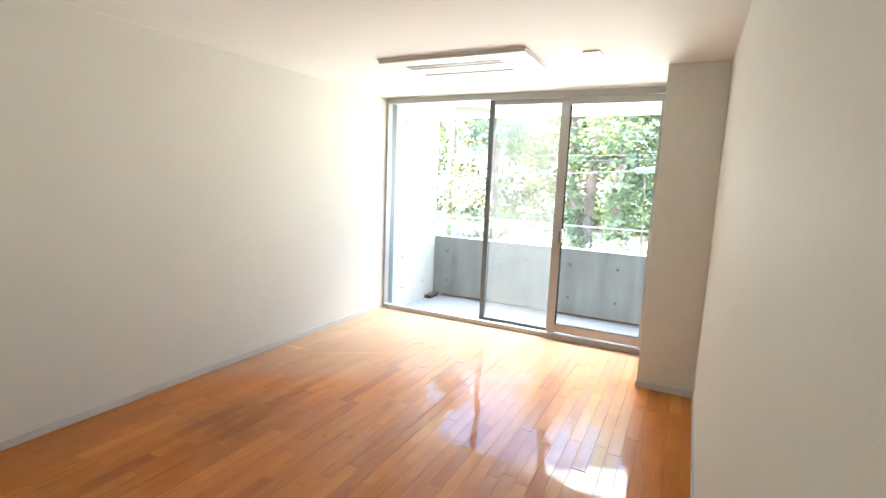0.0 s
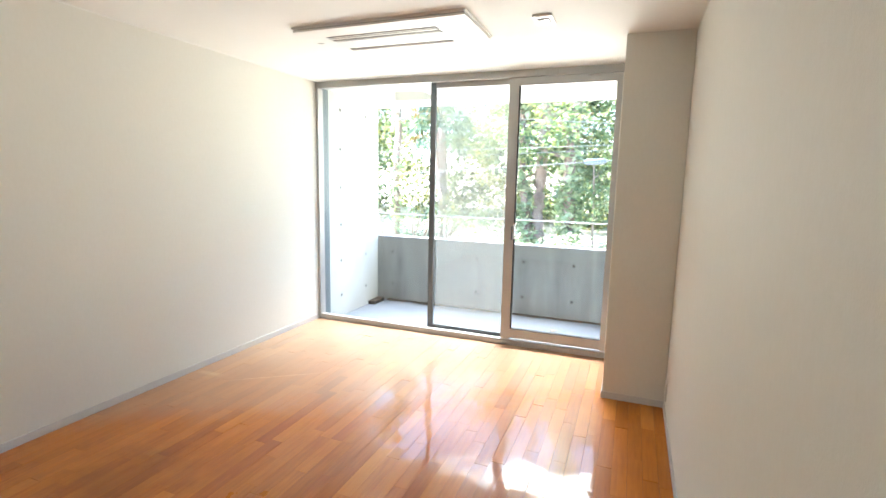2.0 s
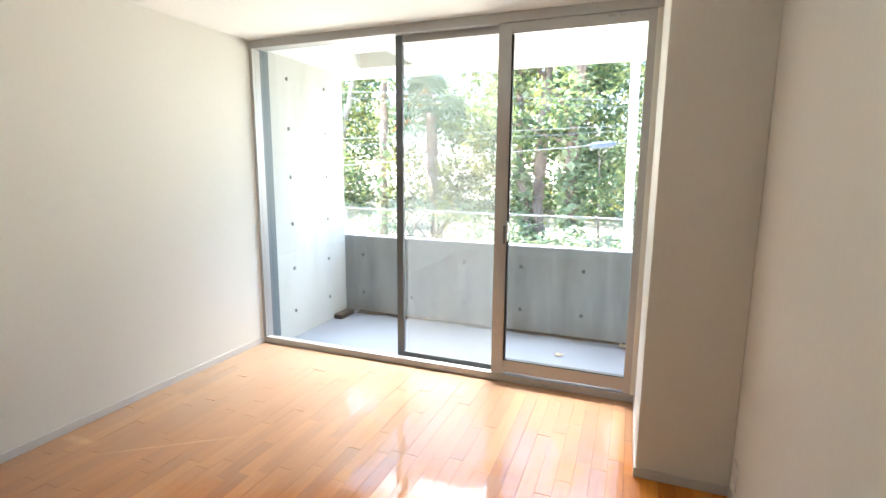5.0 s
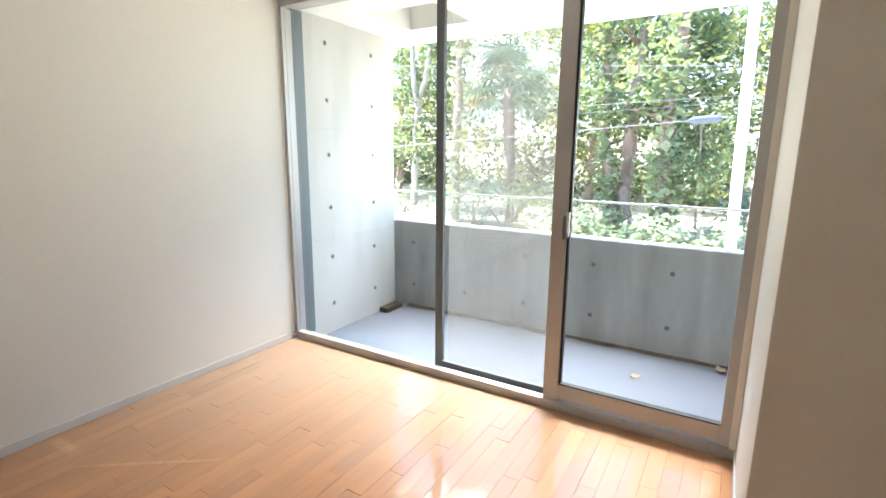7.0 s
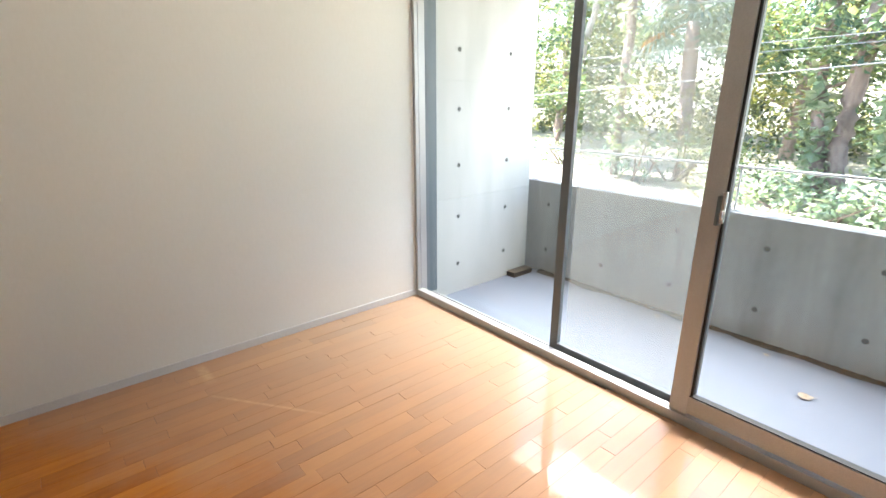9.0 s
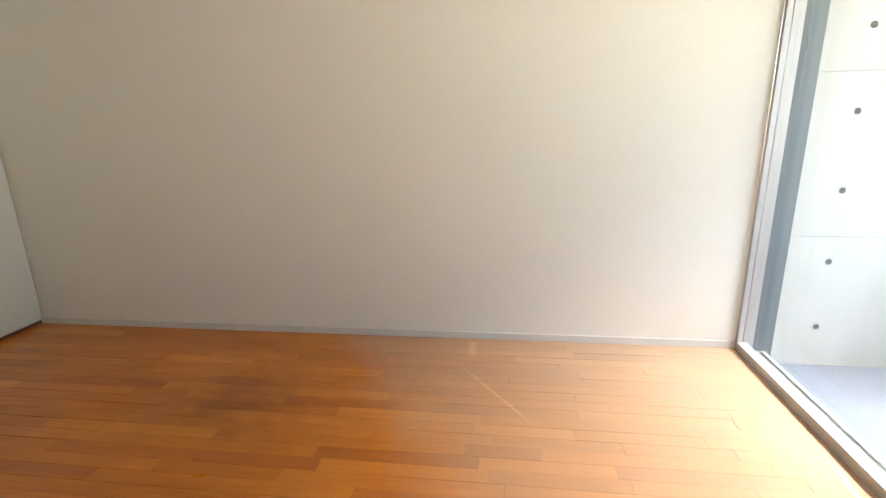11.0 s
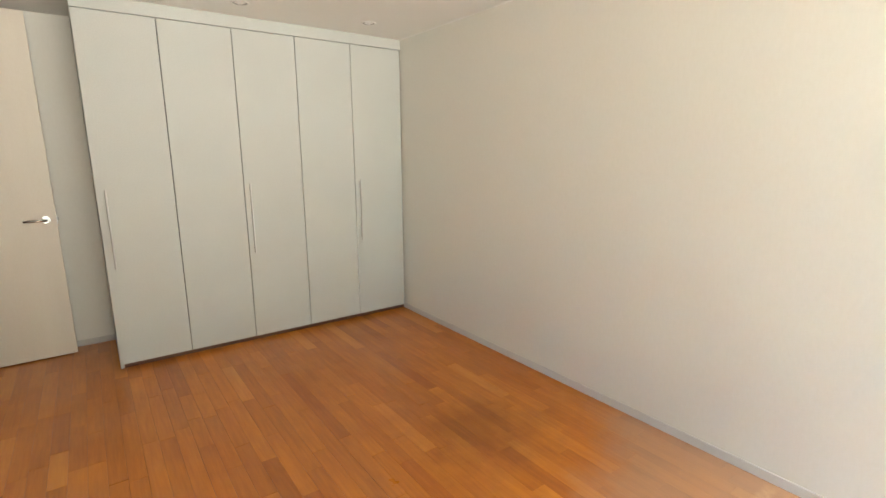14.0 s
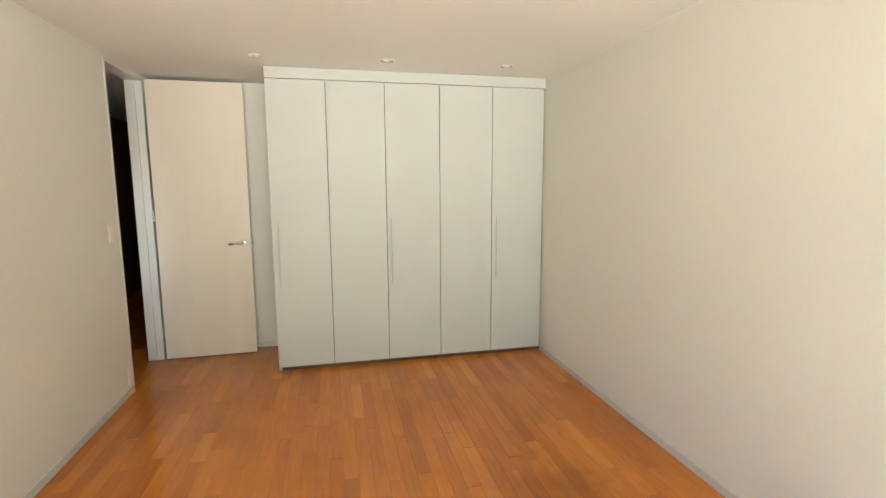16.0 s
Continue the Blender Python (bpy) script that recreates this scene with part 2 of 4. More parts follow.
SATIN = plain("satin_steel", (0.50, 0.50, 0.49), (0.58, 0.58, 0.57), grain=150, rough=0.45, metal=0.7)
RUBBER = plain("black_gasket", (0.02, 0.02, 0.02), (0.035, 0.035, 0.035), rough=0.7)
CHROME = plain("brushed_chrome", (0.72, 0.72, 0.71), (0.80, 0.80, 0.79), grain=150, rough=0.22, metal=1.0)
STEEL = plain("galvanised_steel", (0.42, 0.43, 0.44), (0.52, 0.53, 0.54), rough=0.35, metal=0.8)
PLASTIC = plain("white_plastic", (0.80, 0.79, 0.76), (0.84, 0.83, 0.80), rough=0.38)
SLOT = plain("dark_slot", (0.10, 0.095, 0.09), (0.15, 0.14, 0.13), rough=0.6)
SLOTGREY = plain("grey_louvre", (0.36, 0.35, 0.34), (0.44, 0.43, 0.42), rough=0.5)
CONCRETE = concrete_material("fair_faced_concrete", (0.50, 0.50, 0.485), (0.62, 0.62, 0.60))
CONCRETE_DARK = concrete_material("weathered_concrete", (0.28, 0.285, 0.285), (0.41, 0.41, 0.405), run=0.75)
BALFLOOR = plain("grey_balcony_coating", (0.130, 0.150, 0.200), (0.158, 0.180, 0.236), scale=1.1, grain=120, rough=0.6, relief=0.0006)
WHITEPAINT = plain("white_soffit_paint", (0.78, 0.78, 0.75), (0.83, 0.83, 0.80), rough=0.8, relief=0.001)
HOLE = plain("tie_hole_mortar", (0.09, 0.09, 0.09), (0.15, 0.15, 0.145), grain=200, rough=0.9)
MUD = plain("dry_mud", (0.035, 0.03, 0.026), (0.09, 0.075, 0.06), scale=14, grain=90, rough=0.95, relief=0.004)
DARKWOOD = plain("old_dark_timber", (0.028, 0.022, 0.018), (0.065, 0.05, 0.04), scale=10, grain=80, rough=0.85)
DRYLEAF = plain("dry_leaf", (0.26, 0.20, 0.15), (0.40, 0.34, 0.28), scale=40, grain=200, rough=0.7)
GLASS = glass_material()
NET = screen_material()
BARK = plain("brown_bark", (0.20, 0.14, 0.12), (0.40, 0.30, 0.26), scale=6, grain=40, rough=0.9, relief=0.02, stretch=(3, 3, 0.6))
BARKPALE = plain("pale_grey_bark", (0.30, 0.27, 0.25), (0.46, 0.42, 0.39), scale=5, grain=40, rough=0.9, relief=0.015, stretch=(2, 2, 0.7))
POLE = plain("pole_concrete", (0.62, 0.61, 0.58), (0.72, 0.71, 0.68), rough=0.8)
CABLE = plain("cable_sheath", (0.16, 0.17, 0.18), (0.22, 0.23, 0.24), rough=0.45)
CLOSURE = plain("blue_grey_cable_closure", (0.11, 0.14, 0.19), (0.15, 0.18, 0.24), rough=0.5)
EARTH = plain("sunlit_earth", (0.30, 0.27, 0.21), (0.46, 0.42, 0.34), scale=1.2, grain=30, rough=0.95, relief=0.02)
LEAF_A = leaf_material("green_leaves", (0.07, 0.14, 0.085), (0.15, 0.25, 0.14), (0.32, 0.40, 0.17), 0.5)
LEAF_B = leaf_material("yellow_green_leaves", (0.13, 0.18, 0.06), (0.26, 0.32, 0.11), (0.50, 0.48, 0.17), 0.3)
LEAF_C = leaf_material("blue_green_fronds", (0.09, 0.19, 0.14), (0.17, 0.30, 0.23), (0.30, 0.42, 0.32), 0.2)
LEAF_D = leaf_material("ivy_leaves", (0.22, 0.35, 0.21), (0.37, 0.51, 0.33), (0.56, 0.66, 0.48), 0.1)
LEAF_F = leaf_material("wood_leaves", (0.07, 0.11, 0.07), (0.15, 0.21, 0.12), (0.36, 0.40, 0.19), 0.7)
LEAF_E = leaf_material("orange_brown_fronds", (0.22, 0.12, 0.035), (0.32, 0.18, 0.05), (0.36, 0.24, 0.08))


# ---- building helpers ----
def slab(bm, a, b, bevel=0.0):
    """A box from corner a to corner b, its edges softened by bevel."""
    r = bmesh.ops.create_cube(bm, size=1)
    for v in r["verts"]:
        v.co = [a[i] + (v.co[i] + 0.5) * (b[i] - a[i]) for i in range(3)]
    if bevel:
        e = {e for v in r["verts"] for e in v.link_edges}
        bmesh.ops.bevel(bm, geom=list(e), offset=bevel, segments=2, affect="EDGES", profile=0.6)
    return bm


def rod(bm, a, b, r, n=14, r2=None):
    """A round bar from a to b."""
    a, b = Vector(a), Vector(b)
    d = b - a
    m = Matrix.Translation((a + b) / 2) @ d.to_track_quat("Z", "Y").to_matrix().to_4x4()
    bmesh.ops.create_cone(bm, cap_ends=True, segments=n, radius1=r, radius2=r if r2 is None else r2, depth=d.length, matrix=m)
    return bm


def tube(bm, points, radii, n=10):
    """A bent, tapered tube along points."""
    rings = []
    for i, (p, r) in enumerate(zip(points, radii)):
        p = Vector(p)
        d = Vector(points[min(i + 1, len(points) - 1)]) - Vector(points[max(i - 1, 0)])
        q = d.to_track_quat("Z", "Y")
        rings.append([bm.verts.new(p + q @ Vector((r * math.cos(k * 2 * math.pi / n), r * math.sin(k * 2 * math.pi / n), 0))) for k in range(n)])
    for a, b in zip(rings, rings[1:]):
        for k in range(n):
            bm.faces.new((a[k], a[(k + 1) % n], b[(k + 1) % n], b[k])).smooth = True
    bm.faces.new(rings[0][::-1])
    bm.faces.new(rings[-1])
    return bm


def mesh_of(name, bm, mat):
    me = bpy.data.meshes.new(name)
    bm.normal_update()
    bm.to_mesh(me)
    bm.free()
    me.materials.append(mat)
    return me


def part(name, bm, mat, parent=None, label=""):
    ob = new(name, mesh_of(name, bm, mat))
    if parent:
        ob.parent = parent
    return tagged(ob, label)


def piece(name, me, parent, m=None):
    ob = new(name, me)
    ob.parent = parent
    if m:
        ob.matrix_basis = m
    return ob


def empty(name, at=(0, 0, 0)):
    ob = new(name)
    ob.location = at
    ob.empty_display_size = 0.1
    return ob


def box(name, a, b, mat, parent=None, bevel=0.0, label=""):
    return part(name, slab(bmesh.new(), a, b, bevel), mat, parent, label)


def structure(ob, label, category):
    return tagged(ob, label, category, kind="structure")


# ---- shell of the room ----
T = 0.12
structure(box("wall_left", (-0.2, BACK - T, -0.1), (0, WIN, H + 0.15), PAPER), "white embossed wallpaper on a long plain wall", "wall")
structure(box("wall_back", (0, BACK - T, -0.1), (W + T, BACK, H + 0.15), PAPER), "white wallpapered wall behind the open door", "wall")
structure(box("wall_right", (W, 0.14, -0.1), (W + T, WIN + 0.5, H + 0.15), PAPER), "white embossed wallpaper wall with switch and outlets", "wall")
structure(box("wall_right_end", (W, BACK, -0.1), (W + T, -0.56, H + 0.15), PAPER), "short white wall behind the door hinges", "wall")
structure(box("wall_over_door", (W, -0.56, 2.368), (W + T, 0.14, H + 0.15), PAPER), "narrow strip of wall above the doorway", "wall")
structure(box("wall_column", (COL_X, COL_Y, -0.1), (W, WIN + 0.3, H + 0.15), PAPER, bevel=0.004), "white wallpapered column beside the balcony window", "column")
structure(box("ceiling", (0, BACK, H), (COL_X, WIN, H + 0.15), CEILING), "white papered flat ceiling", "ceiling")
structure(box("ceiling_side", (COL_X, BACK, H), (W, COL_Y, H + 0.149), CEILING), "white papered ceiling beside the column", "ceiling")


def skirting(name, a, b):
    ob = box(name, a, b, SKIRT, bevel=0.002)
    return structure(ob, "low pale grey vinyl skirting board", "baseboard")


skirting("baseboard", (0, 0.0, 0), (0.008, WIN, 0.047))
skirting("baseboard_right", (W - 0.008, 0.14, 0), (W, COL_Y, 0.047))
skirting("baseboard_column", (COL_X - 0.008, COL_Y - 0.008, 0), (W - 0.008, COL_Y, 0.047))
skirting("baseboard_column_side", (COL_X - 0.008, COL_Y, 0), (COL_X, WIN, 0.047))
skirting("baseboard_back", (CLO_W, BACK, 0), (W, BACK + 0.008, 0.047))

# thin shadow gap trim where walls meet the ceiling
for nm, a, b in (("trim_left", (0, 0, H - 0.006), (0.006, WIN, H)), ("trim_right", (W - 0.006, 0.14, H - 0.006), (W, COL_Y, H))):
    structure(box(nm, a, b, CEILING), "thin white ceiling trim line", "trim")

# doorway lining
door_frame = structure(empty("door_1", (W, -0.56, 0)), "pale grey painted steel door frame", "door frame")
box("jamb", (0 - 0.004, 0, 0), (T + 0.004, 0.022, 2.368), GREYPAINT, door_frame, 0.002)
box("jamb", (0 - 0.004, 0.678, 0), (T + 0.004, 0.70, 2.368), GREYPAINT, door_frame, 0.002)
box("head", (0 - 0.004, 0.022, 2.346), (T + 0.004, 0.678, 2.368), GREYPAINT, door_frame, 0.002)
box("door_stop", (0.05, 0.022, 0), (0.07, 0.034, 2.346), GREYPAINT, door_frame, 0.002)

# corridor beyond the doorway
CX = W + T
# far and end walls take a dark colour that stands in for unlit depth
structure(box("wall_corridor_far", (CX + 1.15, -5.0, -0.1), (CX + 1.27, 1.2, H + 0.15), PLINTH_AND_SHADE), "corridor wall coloured dark in place of shade", "wall")
structure(box("wall_corridor_near", (W, -5.0, -0.1), (CX, BACK - T, H + 0.15), PAPER), "dim corridor wall beside the bedroom", "wall")
structure(box("wall_corridor_end", (W, -5.12, -0.1), (CX + 1.27, -5.0, H + 0.15), PLINTH_AND_SHADE), "corridor end wall coloured dark in place of shade", "wall")
# out of view: opening added only to brighten the corridor floor and ceiling
start = bmesh.new()
for a, b in (((CX, 1.2, -0.1), (CX + 1.27, 1.32, 0.9)), ((CX, 1.2, 1.7), (CX + 1.27, 1.32, H + 0.15)),
             ((CX, 1.2, 0.9), (CX + 0.25, 1.32, 1.7)), ((CX + 0.85, 1.2, 0.9), (CX + 1.27, 1.32, 1.7))):
    slab(start, a, b)
structure(part("wall_corridor_start", start, PAPER), "unseen corridor wall with an added opening that lets daylight in", "wall")
structure(box("ceiling_corridor", (CX, -5.0, H), (CX + 1.15, 1.2, H + 0.15), CEILING), "dim white corridor ceiling", "ceiling")
corridor_floor = structure(box("floor_corridor", (W, -5.0, -0.1), (CX + 1.15, 1.2, -0.006), JOINT), "dark gaps under the corridor boards", "floor")

# ---- balcony ----
structure(box("balcony_floor", (-0.5, WIN + 0.10, -0.35), (3.75, PAR_Y + 0.17, BAL), BALFLOOR), "pale blue-grey coated balcony floor", "floor")
def soffit_mesh():
    bm = bmesh.new()
    for p, q in (((-6.0, WIN + 0.12), (0.35, 6.02)), ((0.91, WIN + 0.12), (9.0, 6.02)), ((0.35, WIN + 0.12), (0.91, 5.18)), ((0.35, 5.72), (0.91, 6.02))):
        slab(bm, (*p, 2.356), (*q, 2.65))
    return bm


structure(part("balcony_soffit", soffit_mesh(), WHITEPAINT), "white painted balcony ceiling with a hatch opening", "ceiling")
structure(box("balcony_soffit_edge", (-6.0, 6.032, 2.356), (9.0, 6.21, 2.6), WHITEPAINT, bevel=0.004), "white painted slab edge with a drip groove", "ceiling")
structure(box("balcony_groove", (-6.0, 6.02, 2.392), (9.0, 6.032, 2.6), SLOT), "drip groove in the slab edge", "trim")
structure(box("roof_slab", (-0.6, BACK - T - 0.1, H + 0.15), (CX + 1.4, WIN + 0.12, H + 0.35), WHITEPAINT), "concrete slab above the room", "ceiling")
structure(box("wall_window_head", (-0.2, WIN, H), (W + T, WIN + 0.12, H + 0.15), WHITEPAINT), "strip of wall over the window head", "wall")
structure(box("wall_balcony_end", (3.42, WIN + 0.3, -0.35), (3.6, PAR_Y, 2.356), CONCRETE), "concrete balcony partition", "wall")

side = structure(box("wall_balcony_side", (-0.2, WIN + 0.10, BAL - 0.2), (-0.008, 5.93, 2.356), CONCRETE_DARK), "fair-faced concrete balcony side wall", "wall")
for z0, z1 in ((BAL, 0.6912), (0.6928, 1.5542), (1.5558, 2.356)):
    box("concrete_panel", (-0.008, WIN + 0.205, z0), (0.004, 5.932, z1), CONCRETE, side, 0.0015)
parapet = structure(box("balcony_parapet", (-6.0, PAR_Y, -0.6), (9.0, PAR_Y + 0.16, PAR_Z), CONCRETE_DARK, bevel=0.006), "grey fair-faced concrete balcony parapet", "parapet")


def tie_hole_mesh():
    bm = bmesh.new()
    n = 16
    prof = [(0.0175, 0.0), (0.0165, 0.0015), (0.0135, 0.0015), (0.0115, 0.0004), (0.0, 0.0004)]
    rings = [[bm.verts.new((r * math.cos(k * 2 * math.pi / n), r * math.sin(k * 2 * math.pi / n), z)) for k in range(n)] for r, z in prof[:-1]]
    for a, b in zip(rings, rings[1:]):
        for k in range(n):
            bm.faces.new((a[k], a[(k + 1) % n], b[(k + 1) % n], b[k]))
    bm.faces.new(rings[-1])
    return mesh_of("tie_hole", bm, HOLE)


HOLE_MESH = tie_hole_mesh()
for y, zs in ((5.093, (2.180, 1.768, 1.358, 0.948, 0.548, 0.156)), (5.630, (2.175, 1.763, 1.354, 0.944, 0.548, 0.156))):
    for z in zs:
        piece("tie_hole", HOLE_MESH, side, pose(0.0045, y, z, 0, 90, 0))
for x in (0.172, 0.737, 1.303, 1.868, 2.431, 2.995):
    for z in (0.540, 0.128):
        piece("tie_hole", HOLE_MESH, parapet, pose(x, PAR_Y - 0.0005, z, 90, 0, 0))

rail = tagged(empty("balcony_rail", (0, 6.08, PAR_Z)), "slim galvanised steel handrail standing on the parapet", "railing")
part("handrail", rod(bmesh.new(), (-0.6, 0, 0.285), (3.9, 0, 0.285), 0.0085, 16), STEEL, rail)
for x in (-0.06, 1.62, 3.3):
    part("post", rod(bmesh.new(), (x, 0, 0), (x, 0, 0.277), 0.007, 12), STEEL, rail)
    part("foot_plate", slab(bmesh.new(), (x - 0.03, -0.025, 0), (x + 0.03, 0.025, 0.006), 0.002), STEEL, rail)

hatch = tagged(empty("escape_hatch", (0.63, 5.45, 2.64)), "white painted escape hatch recessed in the balcony ceiling", "hatch")
part("cover", slab(bmesh.new(), (-0.279, -0.269, -0.02), (0.279, 0.269, 0.0), 0.003), PLASTIC, hatch)
part("rim", slab(bmesh.new(), (-0.279, 0.255, -0.05), (0.279, 0.268, -0.02), 0.002), STEEL, hatch)

block = tagged(empty("timber_block", (0.058, 5.79, BAL)), "short dark weathered timber block lying on the balcony floor", "timber")
part("beam", slab(bmesh.new(), (-0.05, -0.11, 0), (0.045, 0.13, 0.046), 0.006), DARKWOOD, block)


def mud_strip():
    rng = random.Random(5)
    bm = bmesh.new()
    rows = []
    for i in range(150):
        x = 0.12 + i * 0.022
        w = 0.024 + 0.07 * abs(noise.noise((x * 2.3, 0, 0))) + rng.random() * 0.012
        rows.append((bm.verts.new((x, PAR_Y - w, BAL + 0.001)), bm.verts.new((x, PAR_Y - w * 0.5, BAL + 0.004 + rng.random() * 0.006)), bm.verts.new((x, PAR_Y, BAL + 0.012 + rng.random() * 0.008))))
    for a, b in zip(rows, rows[1:]):
        for k in range(2):
            bm.faces.new((a[k], b[k], b[k + 1], a[k + 1]))
    return bm


tagged(part("mud_deposit", mud_strip(), MUD), "dry mud and moss gathered along the parapet foot", "dirt", kind="stuff")


def dry_leaf(at, turn, size, tilt):
    """A curled dead leaf with a stalk."""
    bm = bmesh.new()
    n = 9
    mid, left, right = [], [], []
    for i in range(n):
        u = i / (n - 1)
        w = size * 0.36 * math.sin(math.pi * u ** 0.8) * (1.0 if i % 2 else 0.78)
        z = size * 0.18 * (2 * u - 1) ** 2
        mid.append(bm.verts.new((size * (u - 0.5), 0, z)))
        left.append(bm.verts.new((size * (u - 0.5), w + 0.001, z + w * 0.55)))
        right.append(bm.verts.new((size * (u - 0.5), -w - 0.001, z + w * 0.35)))
    for i in range(n - 1):
        bm.faces.new((mid[i], mid[i + 1], left[i + 1], left[i]))
        bm.faces.new((right[i], right[i + 1], mid[i + 1], mid[i]))
    ob = empty("dry_leaf", at)
    ob.rotation_euler = (radians(tilt), 0, radians(turn))
    part("blade", bm, DRYLEAF, ob)
    part("stalk", rod(bmesh.new(), (size * 0.48, 0, size * 0.17), (size * 0.8, 0.01, size * 0.1), 0.0012, 6), DRYLEAF, ob)
    return tagged(ob, "curled pale brown dead leaf on the balcony floor", "leaf", "dead leaves")


for at, turn, size, tilt in (((2.31, 5.52, BAL + 0.003), 25, 0.075, 8), ((2.80, 5.93, BAL + 0.004), 110, 0.10, -12),
                             ((1.31, 5.88, BAL + 0.004), 60, 0.05, 5), ((1.62, 5.82, BAL + 0.004), 140, 0.04, 0), ((2.02, 5.86, BAL + 0.004), 10, 0.035, 0)):
    dry_leaf(at, turn, size, tilt)

# ---- balcony window: outer frame, fixed light, screen sash and sliding sash ----
window = structure(empty("window_1", (0, WIN, 0)), "full-height aluminium balcony window with sliding sashes", "window")


def bar(name, a, b, mat=ALU, parent=None, label="", bevel=0.002):
    return box(name, a, b, mat, parent or window, bevel, label)


FR = COL_X
bar("window_sill", (0, 0, 0), (FR, 0.055, 0.048), label="low aluminium sill track")
bar("window_sill", (0, 0.055, -0.06), (FR, 0.17, -0.012))
for y in (0.075, 0.105, 0.135):
    bar("track", (0.03, y, -0.012), (FR - 0.03, y + 0.004, 0.002), bevel=0)
bar("window_head", (0, 0, 2.328), (FR, 0.055, H), label="aluminium head track")
bar("window_head", (0, 0.055, 2.345), (FR, 0.17, H))
for y, d in ((0, 0.028), (0.036, 0.022), (0.066, 0.018)):
    bar("jamb", (0, y, 0.048 if y < 0.05 else -0.012), (d, y + 0.028, 2.328), bevel=0.0015)
bar("jamb", (0, 0.098, -0.012), (0.007, 0.205, 2.345), ALUDARK, label="dark grey outer jamb strip")
bar("jamb", (FR - 0.030, 0.006, 0.048), (FR, 0.17, 2.328), PAPER)


def pane(name, a, b, mat, parent, label=""):
    ob = box(name, a, b, mat, parent, 0, label)
    ob.visible_shadow = False
    return ob


pane("pane", (0.008, 0.128, -0.011), (1.213, 0.134, 2.344), GLASS, window, "clear fixed glass pane")
# middle leaf: glass with an insect screen before it
mid = box("sash", (1.206, 0.075, 0.003), (1.258, 0.105, 2.335), ALUDARK, window, 0.002, "dark slim sash stile")
bar("sash", (1.985, 0.075, 0.003), (2.035, 0.105, 2.335), ALUDARK)
bar("sash", (1.258, 0.075, 0.003), (1.985, 0.105, 0.075), ALUDARK)
bar("sash", (1.258, 0.075, 2.285), (1.985, 0.105, 2.335), ALU)
pane("pane", (1.256, 0.088, 0.073), (1.987, 0.092, 2.287), GLASS, window, "clear sliding glass pane")
net = pane("insect_screen", (1.256, 0.152, -0.010), (1.987, 0.1525, 2.344), NET, window, "pale grey insect netting")
# right leaf: inner sliding sash
bar("sash", (1.955, 0.012, 0.050), (2.036, 0.052, 2.324), ALU, label="wide aluminium meeting stile")
bar("gasket", (2.036, 0.022, 0.146), (2.048, 0.046, 2.260), RUBBER)
bar("sash", (2.815, 0.012, 0.050), (2.860, 0.052, 2.324), ALU)
bar("sash", (2.036, 0.012, 0.062), (2.815, 0.052, 0.146), ALU)
bar("sash", (2.036, 0.012, 2.260), (2.815, 0.052, 2.324), ALU)
bar("gasket", (2.036, 0.016, 0.146), (2.815, 0.05, 0.152), RUBBER, bevel=0.0005)
pane("pane", (2.046, 0.030, 0.150), (2.815, 0.035, 2.262), GLASS, window, "clear sliding glass pane")
pull = box("window_handle", (2.020, -0.012, 0.955), (2.034, 0.012, 1.075), ALUDARK, window, 0.003, "dark recessed sash pull")
bar("latch", (2.034, -0.006, 0.965), (2.052, 0.010, 1.095), CHROME, pull, "bright crescent latch", 0.003)
bar("latch_lever", (2.040, -0.020, 0.985), (2.050, -0.006, 1.02), CHROME, pull, "", 0.002)
for x in (2.60, 2.66):
    bar("stopper", (x, -0.004, 2.306), (x + 0.03, 0.012, 2.320), SLOTGREY, bevel=0.002)

# ---- closet ----
closet = tagged(empty("closet", (0, 0, 0)), "white lacquered built-in closet with five tall flush doors", "closet")
box("plinth", (0.0, -CLO_D, 0.0), (CLO_W - 0.02, -0.030, 0.038), PLINTH_AND_SHADE, closet, 0.0, "dark brown recessed plinth")
box("body", (0.02, -CLO_D, 0.038), (CLO_W - 0.018, -0.024, H - 0.086), LACQUER, closet, 0.0)
box("side_panel", (CLO_W - 0.018, -CLO_D, 0.0), (CLO_W + 0.004, -0.022, H - 0.086), LACQUER, closet, 0.002)
box("filler", (0.009, -0.05, 0.036), (0.030, -0.006, H - 0.086), LACQUER, closet, 0.001)
box("fascia", (0.0, -CLO_D, H - 0.083), (CLO_W + 0.004, -0.001, H - 0.001), LACQUER, closet, 0.002)
SEAMS = (0.030, 0.474, 0.927, 1.373, 1.829, CLO_W + 0.004)
for i, (x0, x1) in enumerate(zip(SEAMS, SEAMS[1:])):
    leaf = part("door", slab(bmesh.new(), (x0 + 0.0025, -0.021, 0.036), (x1 - 0.0025, 0, H - 0.088), 0.0015), LACQUER, closet)
    # black strip set in each door gap, standing in for the gap's shadow
    box("seam_shade", (x1 - 0.0022, -0.0235, 0.036), (x1 + 0.0020, -0.015, H - 0.09), RUBBER, closet) if i < 4 else None
    if i in (0, 2, 4):
        hx = x1 - 0.038 if i < 4 else x1 - 0.050
        grip = part("handle", rod(bmesh.new(), (hx, 0.028, 0.705), (hx, 0.028, 1.222), 0.0055, 12), SATIN, leaf, "slim brushed steel bar handle")
        for z in (0.745, 1.182):
            rodm = part("handle_stem", rod(bmesh.new(), (hx, 0, z), (hx, 0.026, z), 0.004, 10), SATIN, leaf)

